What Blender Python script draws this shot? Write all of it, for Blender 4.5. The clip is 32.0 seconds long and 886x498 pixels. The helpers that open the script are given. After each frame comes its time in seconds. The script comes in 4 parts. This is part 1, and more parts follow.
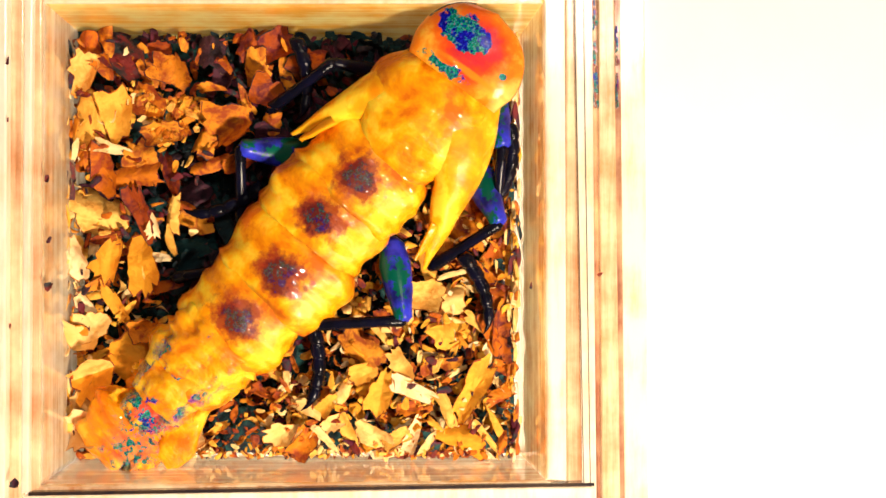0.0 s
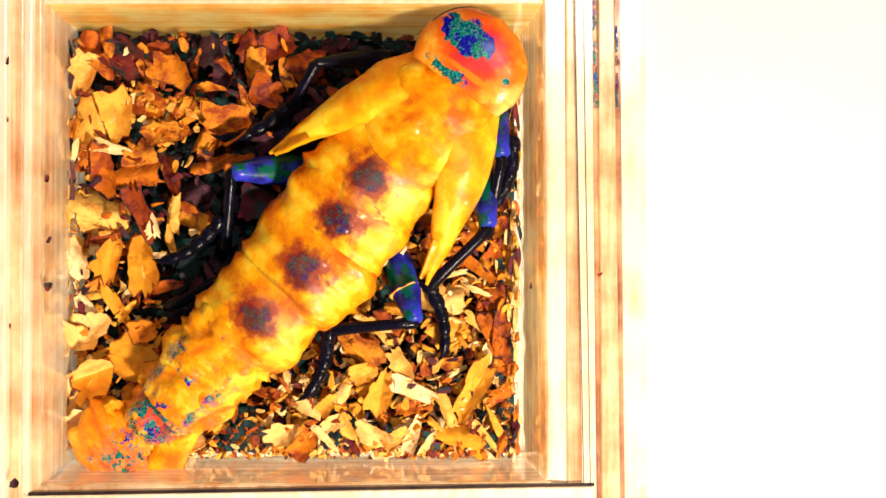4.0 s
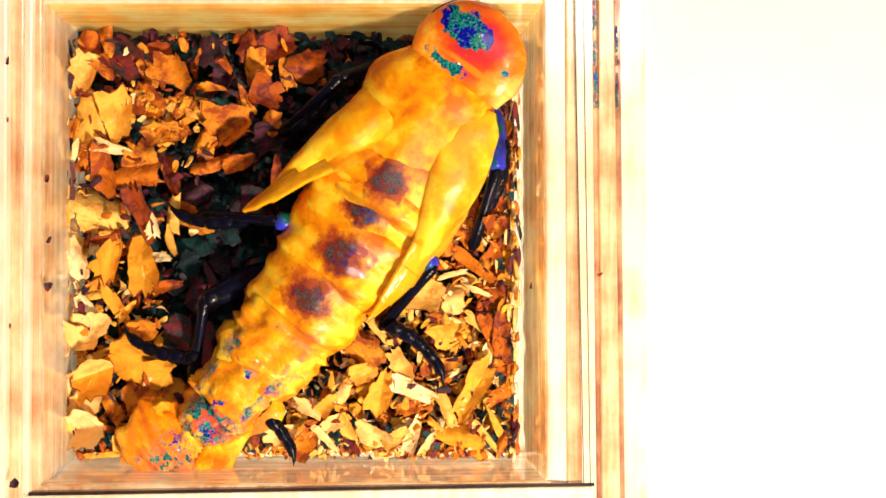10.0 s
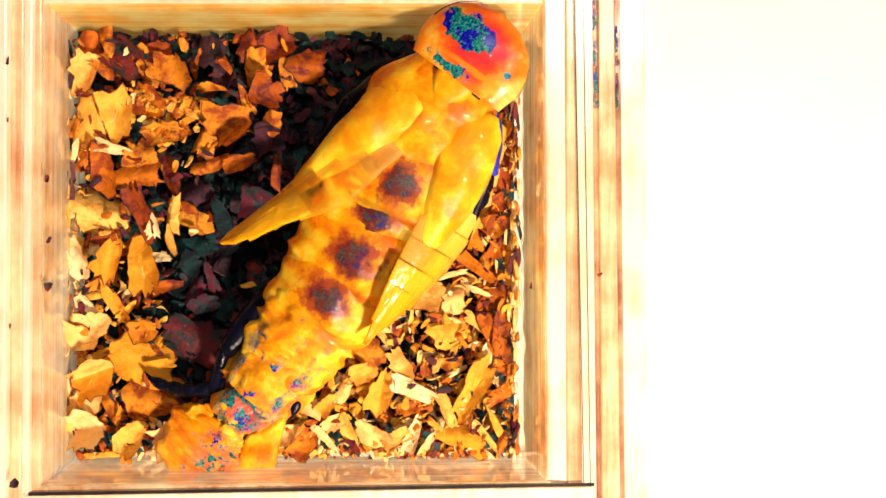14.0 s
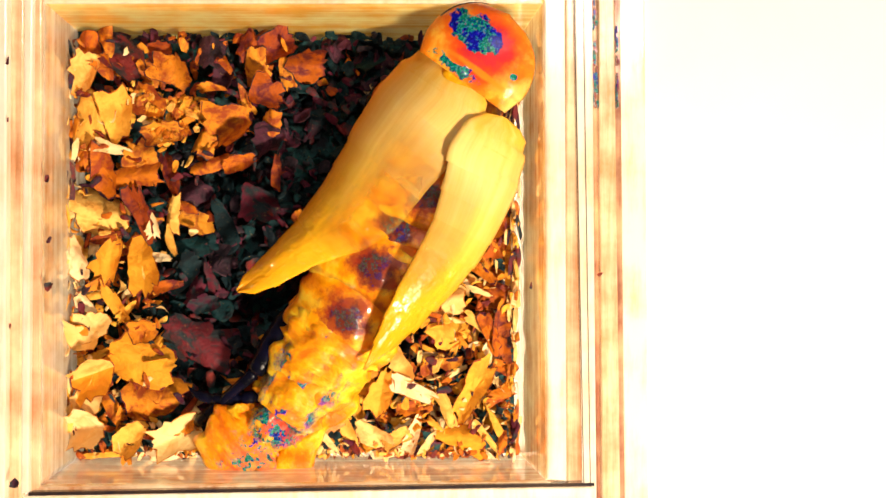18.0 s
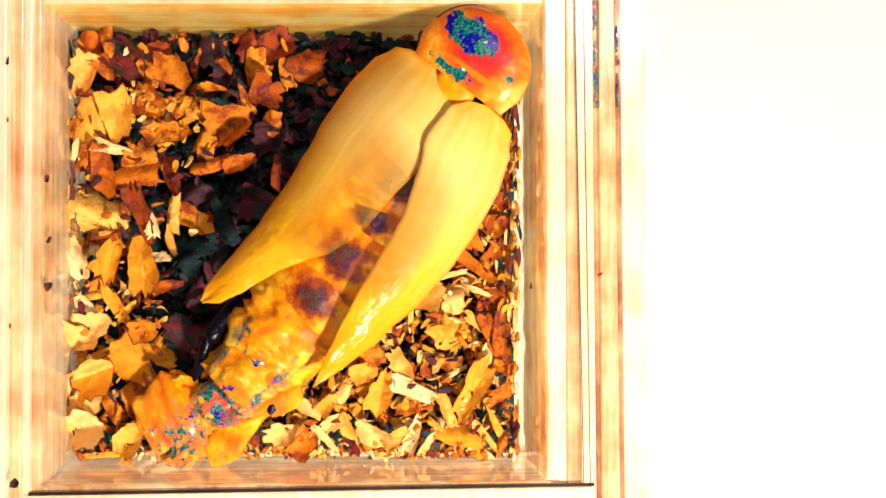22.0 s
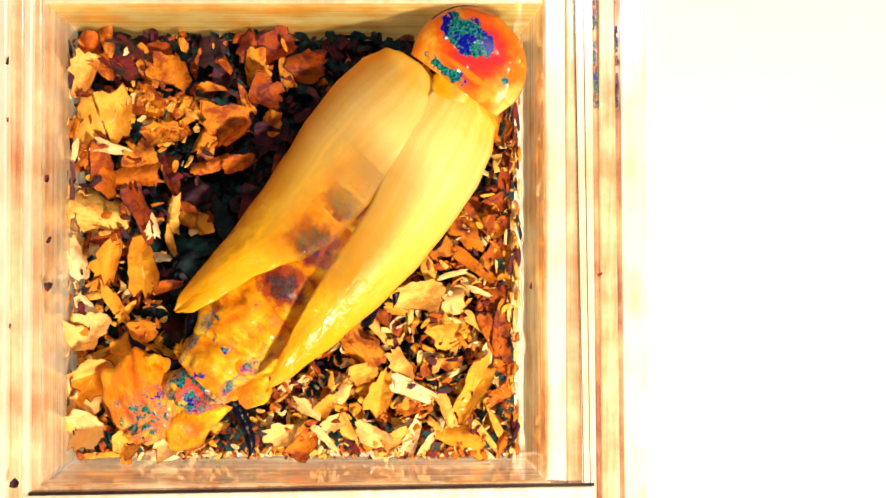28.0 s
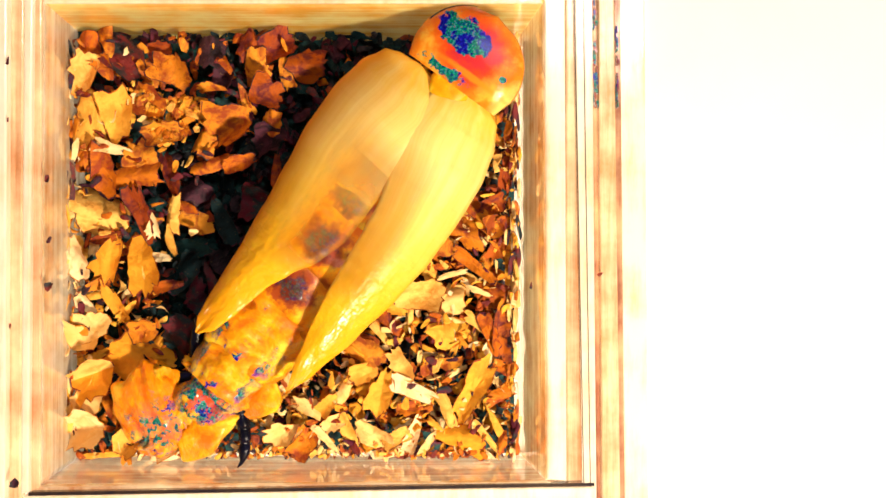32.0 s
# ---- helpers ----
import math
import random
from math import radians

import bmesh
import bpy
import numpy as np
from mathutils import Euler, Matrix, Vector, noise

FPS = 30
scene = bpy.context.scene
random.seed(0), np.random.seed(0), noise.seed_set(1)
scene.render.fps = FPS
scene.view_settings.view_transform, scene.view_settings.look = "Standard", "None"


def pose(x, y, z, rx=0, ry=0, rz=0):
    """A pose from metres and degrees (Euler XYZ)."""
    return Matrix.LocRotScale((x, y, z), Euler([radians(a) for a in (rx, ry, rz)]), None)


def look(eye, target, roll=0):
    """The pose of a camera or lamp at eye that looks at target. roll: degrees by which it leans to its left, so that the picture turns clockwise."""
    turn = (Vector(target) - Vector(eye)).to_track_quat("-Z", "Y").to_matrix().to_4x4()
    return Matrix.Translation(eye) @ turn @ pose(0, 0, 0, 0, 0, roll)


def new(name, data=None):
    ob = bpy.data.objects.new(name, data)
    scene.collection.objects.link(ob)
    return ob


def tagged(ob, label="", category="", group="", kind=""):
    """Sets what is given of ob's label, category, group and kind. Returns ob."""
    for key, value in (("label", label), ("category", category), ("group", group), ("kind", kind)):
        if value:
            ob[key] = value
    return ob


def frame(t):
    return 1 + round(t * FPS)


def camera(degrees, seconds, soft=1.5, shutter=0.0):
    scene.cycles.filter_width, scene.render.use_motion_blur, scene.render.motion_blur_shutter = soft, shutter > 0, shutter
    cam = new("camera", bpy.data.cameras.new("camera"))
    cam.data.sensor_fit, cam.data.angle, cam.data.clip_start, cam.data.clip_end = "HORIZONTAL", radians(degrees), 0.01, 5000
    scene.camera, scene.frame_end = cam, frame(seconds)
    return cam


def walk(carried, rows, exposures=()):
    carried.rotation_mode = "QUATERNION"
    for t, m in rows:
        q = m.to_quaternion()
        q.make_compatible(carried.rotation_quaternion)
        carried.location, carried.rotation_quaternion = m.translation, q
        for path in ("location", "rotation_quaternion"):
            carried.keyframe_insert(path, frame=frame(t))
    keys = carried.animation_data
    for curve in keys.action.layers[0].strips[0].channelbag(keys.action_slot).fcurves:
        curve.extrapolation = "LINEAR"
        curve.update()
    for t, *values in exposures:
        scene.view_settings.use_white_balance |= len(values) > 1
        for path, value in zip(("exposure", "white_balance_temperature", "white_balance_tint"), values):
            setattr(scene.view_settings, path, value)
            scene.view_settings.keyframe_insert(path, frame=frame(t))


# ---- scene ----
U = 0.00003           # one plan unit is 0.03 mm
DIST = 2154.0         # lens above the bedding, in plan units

cam = camera(40, 32.0, soft=1.55)
walk(cam, [(0.0, pose(0, 0, DIST * U)), (32.0, pose(0, 0, DIST * U))], exposures=[(0.0, 0.0), (32.0, 0.0)])


def at(x, y, h=0.0):
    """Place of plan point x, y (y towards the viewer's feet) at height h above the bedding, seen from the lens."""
    k = (1 - h / DIST) * U
    return Vector(((x - 784) * k, (441 - y) * k, h * U))


# ---- light ----
world = bpy.data.worlds.new("world")
scene.world = world
world.use_nodes = True
world.node_tree.nodes["Background"].inputs[0].default_value = (1.0, 0.93, 0.84, 1)
world.node_tree.nodes["Background"].inputs[1].default_value = 0.032


def area_lamp(name, place, aim, size, watts, colour):
    data = bpy.data.lights.new(name, "AREA")
    data.shape, data.size, data.energy, data.color = "DISK", size, watts, colour
    ob = new(name, data)
    ob.matrix_world = look(place, aim)
    return ob


area_lamp("desk_lamp", (0.036, -0.050, 0.074), (-0.006, 0.0, 0), 0.012, 0.188, (1.0, 0.812, 0.61))
area_lamp("ring_lamp", (0.020, 0.030, 0.100), (-0.006, 0, 0), 0.006, 0.026, (1.0, 0.90, 0.76))
# broad unseen fill, added overhead to lift the shadows
area_lamp("overhead_fill", (0.06, -0.04, 0.44), (0, 0, 0), 0.12, 0.03, (1.0, 0.95, 0.88))


# ---- materials ----
def material(name):
    m = bpy.data.materials.new(name)
    m.use_nodes = True
    n, l = m.node_tree.nodes, m.node_tree.links
    return m, n, l, n["Principled BSDF"]


def ramp(n, l, source, stops):
    r = n.new("ShaderNodeValToRGB")
    r.color_ramp.elements[0].position, r.color_ramp.elements[0].color = stops[0][0], (*stops[0][1], 1)
    r.color_ramp.elements[1].position, r.color_ramp.elements[1].color = stops[-1][0], (*stops[-1][1], 1)
    for p, c in stops[1:-1]:
        e = r.color_ramp.elements.new(p)
        e.color = (*c, 1)
    l.new(source, r.inputs[0])
    return r.outputs[0]


def mix(n, l, fac, a, b):
    x = n.new("ShaderNodeMix")
    x.data_type = "RGBA"
    for sock, v in ((x.inputs[0], fac), (x.inputs[6], a), (x.inputs[7], b)):
        if isinstance(v, (int, float)):
            sock.default_value = v
        elif isinstance(v, tuple):
            sock.default_value = (*v, 1)
        else:
            l.new(v, sock)
    return x.outputs[2]


def math_node(n, l, op, a, b=0.0):
    x = n.new("ShaderNodeMath")
    x.operation = op
    for sock, v in ((x.inputs[0], a), (x.inputs[1], b)):
        if isinstance(v, (int, float)):
            sock.default_value = v
        else:
            l.new(v, sock)
    return x.outputs[0]


def coords(n, l, scale=(1, 1, 1), loc=(0, 0, 0)):
    """Object coordinates in plan units."""
    tc = n.new("ShaderNodeTexCoord")
    mp = n.new("ShaderNodeMapping")
    mp.inputs["Scale"].default_value = [s / U for s in scale]
    mp.inputs["Location"].default_value = loc
    l.new(tc.outputs["Object"], mp.inputs["Vector"])
    return mp.outputs["Vector"]


def noise_tex(n, l, vec, scale, detail=4.0, rough=0.55, distort=0.0):
    x = n.new("ShaderNodeTexNoise")
    x.inputs["Scale"].default_value, x.inputs["Detail"].default_value = scale, detail
    x.inputs["Roughness"].default_value, x.inputs["Distortion"].default_value = rough, distort
    l.new(vec, x.inputs["Vector"])
    return x.outputs["Fac"]


def bump(n, l, bsdf, height, dist, strength=0.6):
    b = n.new("ShaderNodeBump")
    b.inputs["Strength"].default_value, b.inputs["Distance"].default_value = strength, dist * U
    l.new(height, b.inputs["Height"])
    l.new(b.outputs[0], bsdf.inputs["Normal"])


def speckle(n, l, vec, scale=0.24):
    """Green and blue grains of the iridescent dark cuticle, blue in broad islands."""
    a = noise_tex(n, l, vec, scale, 2.0, 0.75)
    b = noise_tex(n, l, vec, scale * 0.10, 3.0, 0.6)
    green = ramp(n, l, a, [(0.36, (0.006, 0.012, 0.34)), (0.44, (0.0, 0.07, 0.05)), (0.52, (0.0, 0.22, 0.10)), (0.60, (0.01, 0.30, 0.36)), (0.68, (0.22, 0.02, 0.16))])
    blue = ramp(n, l, a, [(0.40, (0.003, 0.003, 0.16)), (0.60, (0.006, 0.010, 0.48))])
    c = math_node(n, l, "ADD", math_node(n, l, "MULTIPLY", a, 0.25), math_node(n, l, "MULTIPLY", b, 0.75))
    return mix(n, l, ramp(n, l, c, [(0.46, (1, 1, 1)), (0.49, (0, 0, 0))]), green, blue)


def skin(name, base, deep, spot=None, rough=0.34, relief=5.0):
    m, n, l, p = material(name)
    v = coords(n, l)
    big = noise_tex(n, l, v, 0.016, 4.0, 0.6, 0.3)
    col = ramp(n, l, big, [(0.38, deep), (0.53, base), (0.62, tuple(min(0.95, c * 1.08 + k) for c, k in zip(base, (0.02, 0.18, 0.03))))])
    if spot:
        col = spot(n, l, v, col)
    l.new(col, p.inputs["Base Color"])
    fine = noise_tex(n, l, coords(n, l, (1, 0.3, 1)), 0.11, 5.0)
    bump(n, l, p, math_node(n, l, "ADD", fine, math_node(n, l, "MULTIPLY", big, 2.0)), relief, 0.5)
    p.inputs["Roughness"].default_value = rough
    p.inputs["Specular IOR Level"].default_value = 0.1
    p.inputs["Coat Weight"].default_value, p.inputs["Coat Roughness"].default_value = 0.9, 0.04
    wet = n.new("ShaderNodeBump")
    wet.inputs["Strength"].default_value, wet.inputs["Distance"].default_value = 0.9, 26 * U
    l.new(noise_tex(n, l, coords(n, l, (1.0, 0.4, 1.0)), 0.036, 3.0, 0.55, 0.4), wet.inputs["Height"])
    l.new(wet.outputs[0], p.inputs["Coat Normal"])
    p.inputs["Subsurface Weight"].default_value = 0.4
    p.inputs["Subsurface Radius"].default_value = (1.0, 0.5, 0.15)
    p.inputs["Subsurface Scale"].default_value = 20 * U
    return m


def blob(n, l, v, x, y, rx, ry, wobble=0.5, edge=(0.75, 1.05), scale=0.03):
    """1 inside an uneven oval patch round x, y, 0 outside."""
    mp = n.new("ShaderNodeMapping")
    mp.vector_type = "POINT"
    mp.inputs["Location"].default_value = (-x / rx, -y / ry, 0)
    mp.inputs["Scale"].default_value = (1 / rx, 1 / ry, 0)
    l.new(v, mp.inputs["Vector"])
    ln = n.new("ShaderNodeVectorMath")
    ln.operation = "LENGTH"
    l.new(mp.outputs[0], ln.inputs[0])
    nz = noise_tex(n, l, v, scale, 4.0, 0.65)
    d = math_node(n, l, "ADD", ln.outputs["Value"], math_node(n, l, "MULTIPLY", math_node(n, l, "SUBTRACT", nz, 0.5), wobble * 2.4))
    return ramp(n, l, d, [(edge[0], (1, 1, 1)), (edge[1], (0, 0, 0))])


def tergite_spots(n, l, v, col):
    info = n.new("ShaderNodeObjectInfo")
    move = n.new("ShaderNodeVectorMath")
    move.operation = "ADD"
    off = n.new("ShaderNodeCombineXYZ")
    l.new(math_node(n, l, "MULTIPLY", info.outputs["Random"], 900.0), off.inputs[2])
    l.new(v, move.inputs[0])
    l.new(off.outputs[0], move.inputs[1])
    v = move.outputs[0]
    brown = blob(n, l, v, 0, 0, 52, 80, 1.0, (0.3, 1.25), 0.02)
    col = mix(n, l, math_node(n, l, "MULTIPLY", brown, 0.38), col, (0.46, 0.11, 0.004))
    brown = blob(n, l, v, 0, 0, 46, 54, 0.9, (0.6, 1.0), 0.03)
    col = mix(n, l, math_node(n, l, "MULTIPLY", brown, 0.85), col, (0.26, 0.020, 0.014))
    dark = blob(n, l, v, 2, 0, 32, 37, 1.0, (0.6, 0.95), 0.045)
    col = mix(n, l, math_node(n, l, "MULTIPLY", dark, math_node(n, l, "ADD", 0.72, math_node(n, l, "MULTIPLY", info.outputs["Random"], 0.25))), col, (0.085, 0.008, 0.012))
    grains = islands(n, l, blob(n, l, v, 2, 0, 28, 32, 1.0, (0.6, 0.9), 0.045), 0.06, 0.50)
    col = mix(n, l, math_node(n, l, "MULTIPLY", grains, math_node(n, l, "ADD", 0.5, math_node(n, l, "MULTIPLY", info.outputs["Random"], 0.45))), col, mix(n, l, 0.6, speckle(n, l, v), (0.010, 0.006, 0.006)))
    rim = blob(n, l, v, 56, 0, 9, 120, 0.8, (0.4, 1.0), 0.02)
    return mix(n, l, math_node(n, l, "MULTIPLY", rim, 0.65), col, (0.30, 0.06, 0.004))


def shield_patch(n, l, v, col):
    red = blob(n, l, v, -8, 2, 70, 90, 0.35, (0.55, 1.05), 0.02)
    col = mix(n, l, math_node(n, l, "MULTIPLY", red, 0.95), col, (0.72, 0.05, 0.012))
    magenta = blob(n, l, v, -12, 4, 46, 58, 0.9, (0.5, 1.0), 0.025)
    col = mix(n, l, math_node(n, l, "MULTIPLY", magenta, 0.7), col, (0.50, 0.014, 0.045))
    pale = blob(n, l, v, 40, 92, 60, 22, 0.3, (0.3, 1.0), 0.03)
    col = mix(n, l, math_node(n, l, "MULTIPLY", pale, 0.9), col, (0.97, 0.62, 0.16))
    fold = blob(n, l, v, 26, 20, 7, 80, 0.4, (0.5, 1.0), 0.03)
    col = mix(n, l, math_node(n, l, "MULTIPLY", fold, 0.8), col, (0.90, 0.26, 0.012))
    dark = blob(n, l, v, -24, -30, 34, 56, 0.6, (0.80, 0.86), 0.035)
    col = mix(n, l, dark, col, speckle(n, l, v))
    spot = blob(n, l, v, 0, 66, 7, 8, 0.4, (0.8, 0.9), 0.06)
    col = mix(n, l, spot, col, speckle(n, l, v))
    band = blob(n, l, v, 42, -22, 15, 66, 0.9, (0.5, 0.62), 0.05)
    return mix(n, l, band, col, speckle(n, l, v))


def flecks(n, l, v, col, x, rx, ry, level=0.555, y=0):
    """Scattered iridescent flecks and red blotches, drawn out along the body."""
    area = blob(n, l, v, x, y, rx, ry, 0.6, (0.6, 1.0))
    nz = noise_tex(n, l, coords(n, l, (0.42, 1, 1)), 0.024, 5.0, 0.66)
    red = math_node(n, l, "MULTIPLY", area, ramp(n, l, nz, [(0.46, (0, 0, 0)), (0.57, (1, 1, 1))]))
    col = mix(n, l, math_node(n, l, "MULTIPLY", red, 0.75), col, (0.56, 0.06, 0.02))
    dark = math_node(n, l, "MULTIPLY", area, ramp(n, l, nz, [(level, (0, 0, 0)), (level + 0.015, (1, 1, 1))]))
    return mix(n, l, dark, col, speckle(n, l, v))


def islands(n, l, mask, scale=0.055, cut=0.47):
    """Breaks a patch up into small islands."""
    nz = noise_tex(n, l, coords(n, l), scale, 4.0, 0.7)
    return math_node(n, l, "MULTIPLY", mask, ramp(n, l, nz, [(cut, (0, 0, 0)), (cut + 0.02, (1, 1, 1))]))


def tail_patch(n, l, v, col):
    return flecks(n, l, v, col, 20, 74, 74, 0.55)


def skin_patch(n, l, v, col):
    veins = noise_tex(n, l, coords(n, l, (1.0, 0.22, 1)), 0.05, 4.0, 0.6)
    col = mix(n, l, math_node(n, l, "MULTIPLY", ramp(n, l, veins, [(0.40, (1, 1, 1)), (0.52, (0, 0, 0))]), 0.45), col, (0.66, 0.10, 0.012))
    near = blob(n, l, v, 0, 44, 66, 60, 0.8, (0.5, 1.0))
    purple = islands(n, l, near, 0.03, 0.46)
    col = mix(n, l, math_node(n, l, "MULTIPLY", purple, 0.45), col, (0.42, 0.03, 0.10))
    return mix(n, l, islands(n, l, near, 0.05, 0.515), col, speckle(n, l, v))


M_TERGITE = skin("soft_yellow_cuticle", (0.96, 0.40, 0.003), (0.62, 0.13, 0.002), tergite_spots, relief=2.2)
M_PAD = skin("smooth_amber_cuticle", (0.96, 0.43, 0.006), (0.86, 0.28, 0.003), relief=1.5)
M_THORAX = skin("soft_amber_cuticle", (0.96, 0.40, 0.003), (0.66, 0.15, 0.002), relief=4.0)


def wing_material():
    """Pale straw wing case, amber and glossier towards the tip, with lengthwise streaks."""
    m, n, l, p = material("pale_wing_case")
    uv = n.new("ShaderNodeTexCoord")
    sep = n.new("ShaderNodeSeparateXYZ")
    l.new(uv.outputs["UV"], sep.inputs[0])

    def scaled(sx, sy):
        mp = n.new("ShaderNodeMapping")
        mp.inputs["Scale"].default_value = (sx, sy, 1)
        l.new(uv.outputs["UV"], mp.inputs["Vector"])
        return mp.outputs[0]
    across = math_node(n, l, "FRACT", sep.outputs[1])
    streak = noise_tex(n, l, scaled(1.0, 9.0), 1.0, 2.0, 0.5)
    cloud = noise_tex(n, l, scaled(7.0, 4.0), 1.0, 4.0, 0.6)
    length = math_node(n, l, "ADD", sep.outputs[0], math_node(n, l, "MULTIPLY", math_node(n, l, "SUBTRACT", cloud, 0.5), 0.35))
    col = ramp(n, l, length, [(0.0, (0.96, 0.51, 0.05)), (0.10, (0.98, 0.62, 0.17)), (0.22, (0.99, 0.67, 0.23)), (0.42, (0.98, 0.59, 0.10)), (0.62, (0.96, 0.49, 0.018)), (0.85, (0.94, 0.41, 0.005)), (1.0, (0.90, 0.34, 0.004))])
    dim = math_node(n, l, "MULTIPLY", ramp(n, l, streak, [(0.34, (1, 1, 1)), (0.62, (0, 0, 0))]), 0.35)
    col = mix(n, l, dim, col, (0.86, 0.38, 0.012))
    # amber outer edge; stronger on the left case, taking in its shaded side
    edge = ramp(n, l, across, [(0.72, (0, 0, 0)), (0.99, (0.7,) * 3)])
    left = ramp(n, l, math_node(n, l, "MULTIPLY", sep.outputs[1], 0.5), [(0.6, (1, 1, 1)), (0.8, (0.25,) * 3)])
    col = mix(n, l, math_node(n, l, "MULTIPLY", edge, left), col, (0.88, 0.32, 0.005))
    stria = noise_tex(n, l, scaled(1.6, 60.0), 1.0, 2.0, 0.6)
    col = mix(n, l, math_node(n, l, "MULTIPLY", ramp(n, l, stria, [(0.36, (1, 1, 1)), (0.58, (0, 0, 0))]), 0.16), col, (0.80, 0.36, 0.02))
    middle = ramp(n, l, sep.outputs[0], [(0.20, (0, 0, 0)), (0.30, (0.72,) * 3), (0.40, (0.80,) * 3), (0.48, (1, 1, 1)), (0.62, (1, 1, 1)), (0.71, (0, 0, 0))])
    veil = ramp(n, l, math_node(n, l, "ADD", across, math_node(n, l, "MULTIPLY", math_node(n, l, "SUBTRACT", cloud, 0.5), 0.25)), [(0.0, (0.9,) * 3), (0.10, (1, 1, 1)), (0.40, (0.9,) * 3), (0.62, (0, 0, 0))])
    sheer = math_node(n, l, "MULTIPLY", math_node(n, l, "MULTIPLY", middle, veil), math_node(n, l, "ADD", 0.45, math_node(n, l, "MULTIPLY", left, 0.55)))
    # brown tint puts the shade of the body beneath into the sheer part
    col = mix(n, l, math_node(n, l, "MULTIPLY", sheer, 0.45), col, (0.56, 0.26, 0.015))
    l.new(col, p.inputs["Base Color"])
    l.new(ramp(n, l, sep.outputs[0], [(0.45, (0.55,) * 3), (0.75, (0.24,) * 3)]), p.inputs["Roughness"])
    lap = n.new("ShaderNodeUVMap")
    lap.uv_map = "joint"
    lap_sep = n.new("ShaderNodeSeparateXYZ")
    l.new(lap.outputs[0], lap_sep.inputs[0])
    clear = math_node(n, l, "ADD", 0.92, math_node(n, l, "MULTIPLY", lap_sep.outputs[0], 0.08))
    l.new(math_node(n, l, "SUBTRACT", 1.0, math_node(n, l, "MULTIPLY", sheer, clear)), p.inputs["Alpha"])
    p.inputs["Specular IOR Level"].default_value = 0.3
    p.inputs["Subsurface Weight"].default_value, p.inputs["Subsurface Scale"].default_value = 0.3, 16 * U
    p.inputs["Subsurface Radius"].default_value = (1.0, 0.6, 0.18)
    wrinkle = noise_tex(n, l, scaled(26.0, 4.0), 1.0, 2.0, 0.5)
    tip = ramp(n, l, sep.outputs[0], [(0.42, (0.08,) * 3), (0.64, (1, 1, 1)), (0.95, (0.6,) * 3)])
    bump(n, l, p, math_node(n, l, "ADD", math_node(n, l, "MULTIPLY", wrinkle, tip), math_node(n, l, "MULTIPLY", streak, 0.2)), 9.0, 0.55)
    l.new(math_node(n, l, "MULTIPLY", tip, 0.6), p.inputs["Coat Weight"])
    p.inputs["Coat Roughness"].default_value = 0.05
    wet = n.new("ShaderNodeBump")
    wet.inputs["Strength"].default_value, wet.inputs["Distance"].default_value = 0.9, 22 * U
    l.new(noise_tex(n, l, scaled(24.0, 9.0), 1.0, 2.0, 0.5, 0.4), wet.inputs["Height"])
    l.new(wet.outputs[0], p.inputs["Coat Normal"])
    return m


M_WING = wing_material()
M_SHIELD = skin("orange_shield", (0.92, 0.25, 0.010), (0.88, 0.18, 0.008), shield_patch, 0.2, relief=1.2)
M_TAIL = skin("tail_cuticle", (0.94, 0.40, 0.006), (0.66, 0.17, 0.005), tail_patch, 0.3, relief=9.0)


def tip_patch(n, l, v, col):
    col = flecks(n, l, v, col, 8, 84, 70)
    red = blob(n, l, v, 8, 4, 76, 62, 1.0, (0.5, 0.9), 0.035)
    col = mix(n, l, math_node(n, l, "MULTIPLY", red, 0.8), col, (0.55, 0.05, 0.03))
    return mix(n, l, islands(n, l, blob(n, l, v, 34, 2, 66, 60, 1.0, (0.6, 0.9), 0.045), 0.045, 0.46), col, speckle(n, l, v))


M_TIP = skin("tip_cuticle", (0.86, 0.33, 0.006), (0.68, 0.15, 0.005), tip_patch, 0.3)
M_SHED = skin("shed_skin", (0.96, 0.36, 0.004), (0.88, 0.23, 0.003), skin_patch, 0.4, relief=12.0)


def leg_material(name, a, b, rough):
    m, n, l, p = material(name)
    v = coords(n, l)
    l.new(ramp(n, l, noise_tex(n, l, v, 0.03), [(0.4, a), (0.62, b)]), p.inputs["Base Color"])
    bump(n, l, p, noise_tex(n, l, v, 0.15), 2.0, 0.5)
    p.inputs["Roughness"].default_value = rough
    p.inputs["Coat Weight"].default_value, p.inputs["Specular IOR Level"].default_value = 0.03, 0.14
    return m


M_FEMUR, n, l, p = material("blue_cuticle")
v = coords(n, l)
dark = ramp(n, l, noise_tex(n, l, v, 0.03), [(0.42, (0.03, 0.04, 0.60)), (0.66, (0.008, 0.010, 0.12))])
l.new(mix(n, l, ramp(n, l, noise_tex(n, l, v, 0.022, 4.0, 0.7), [(0.52, (0, 0, 0)), (0.56, (1, 1, 1))]), dark, (0.0, 0.09, 0.06)), p.inputs["Base Color"])
p.inputs["Roughness"].default_value, p.inputs["Coat Weight"].default_value, p.inputs["Specular IOR Level"].default_value = 0.3, 0.12, 0.25
M_LEG = leg_material("black_cuticle", (0.003, 0.003, 0.006), (0.004, 0.004, 0.016), 0.2)

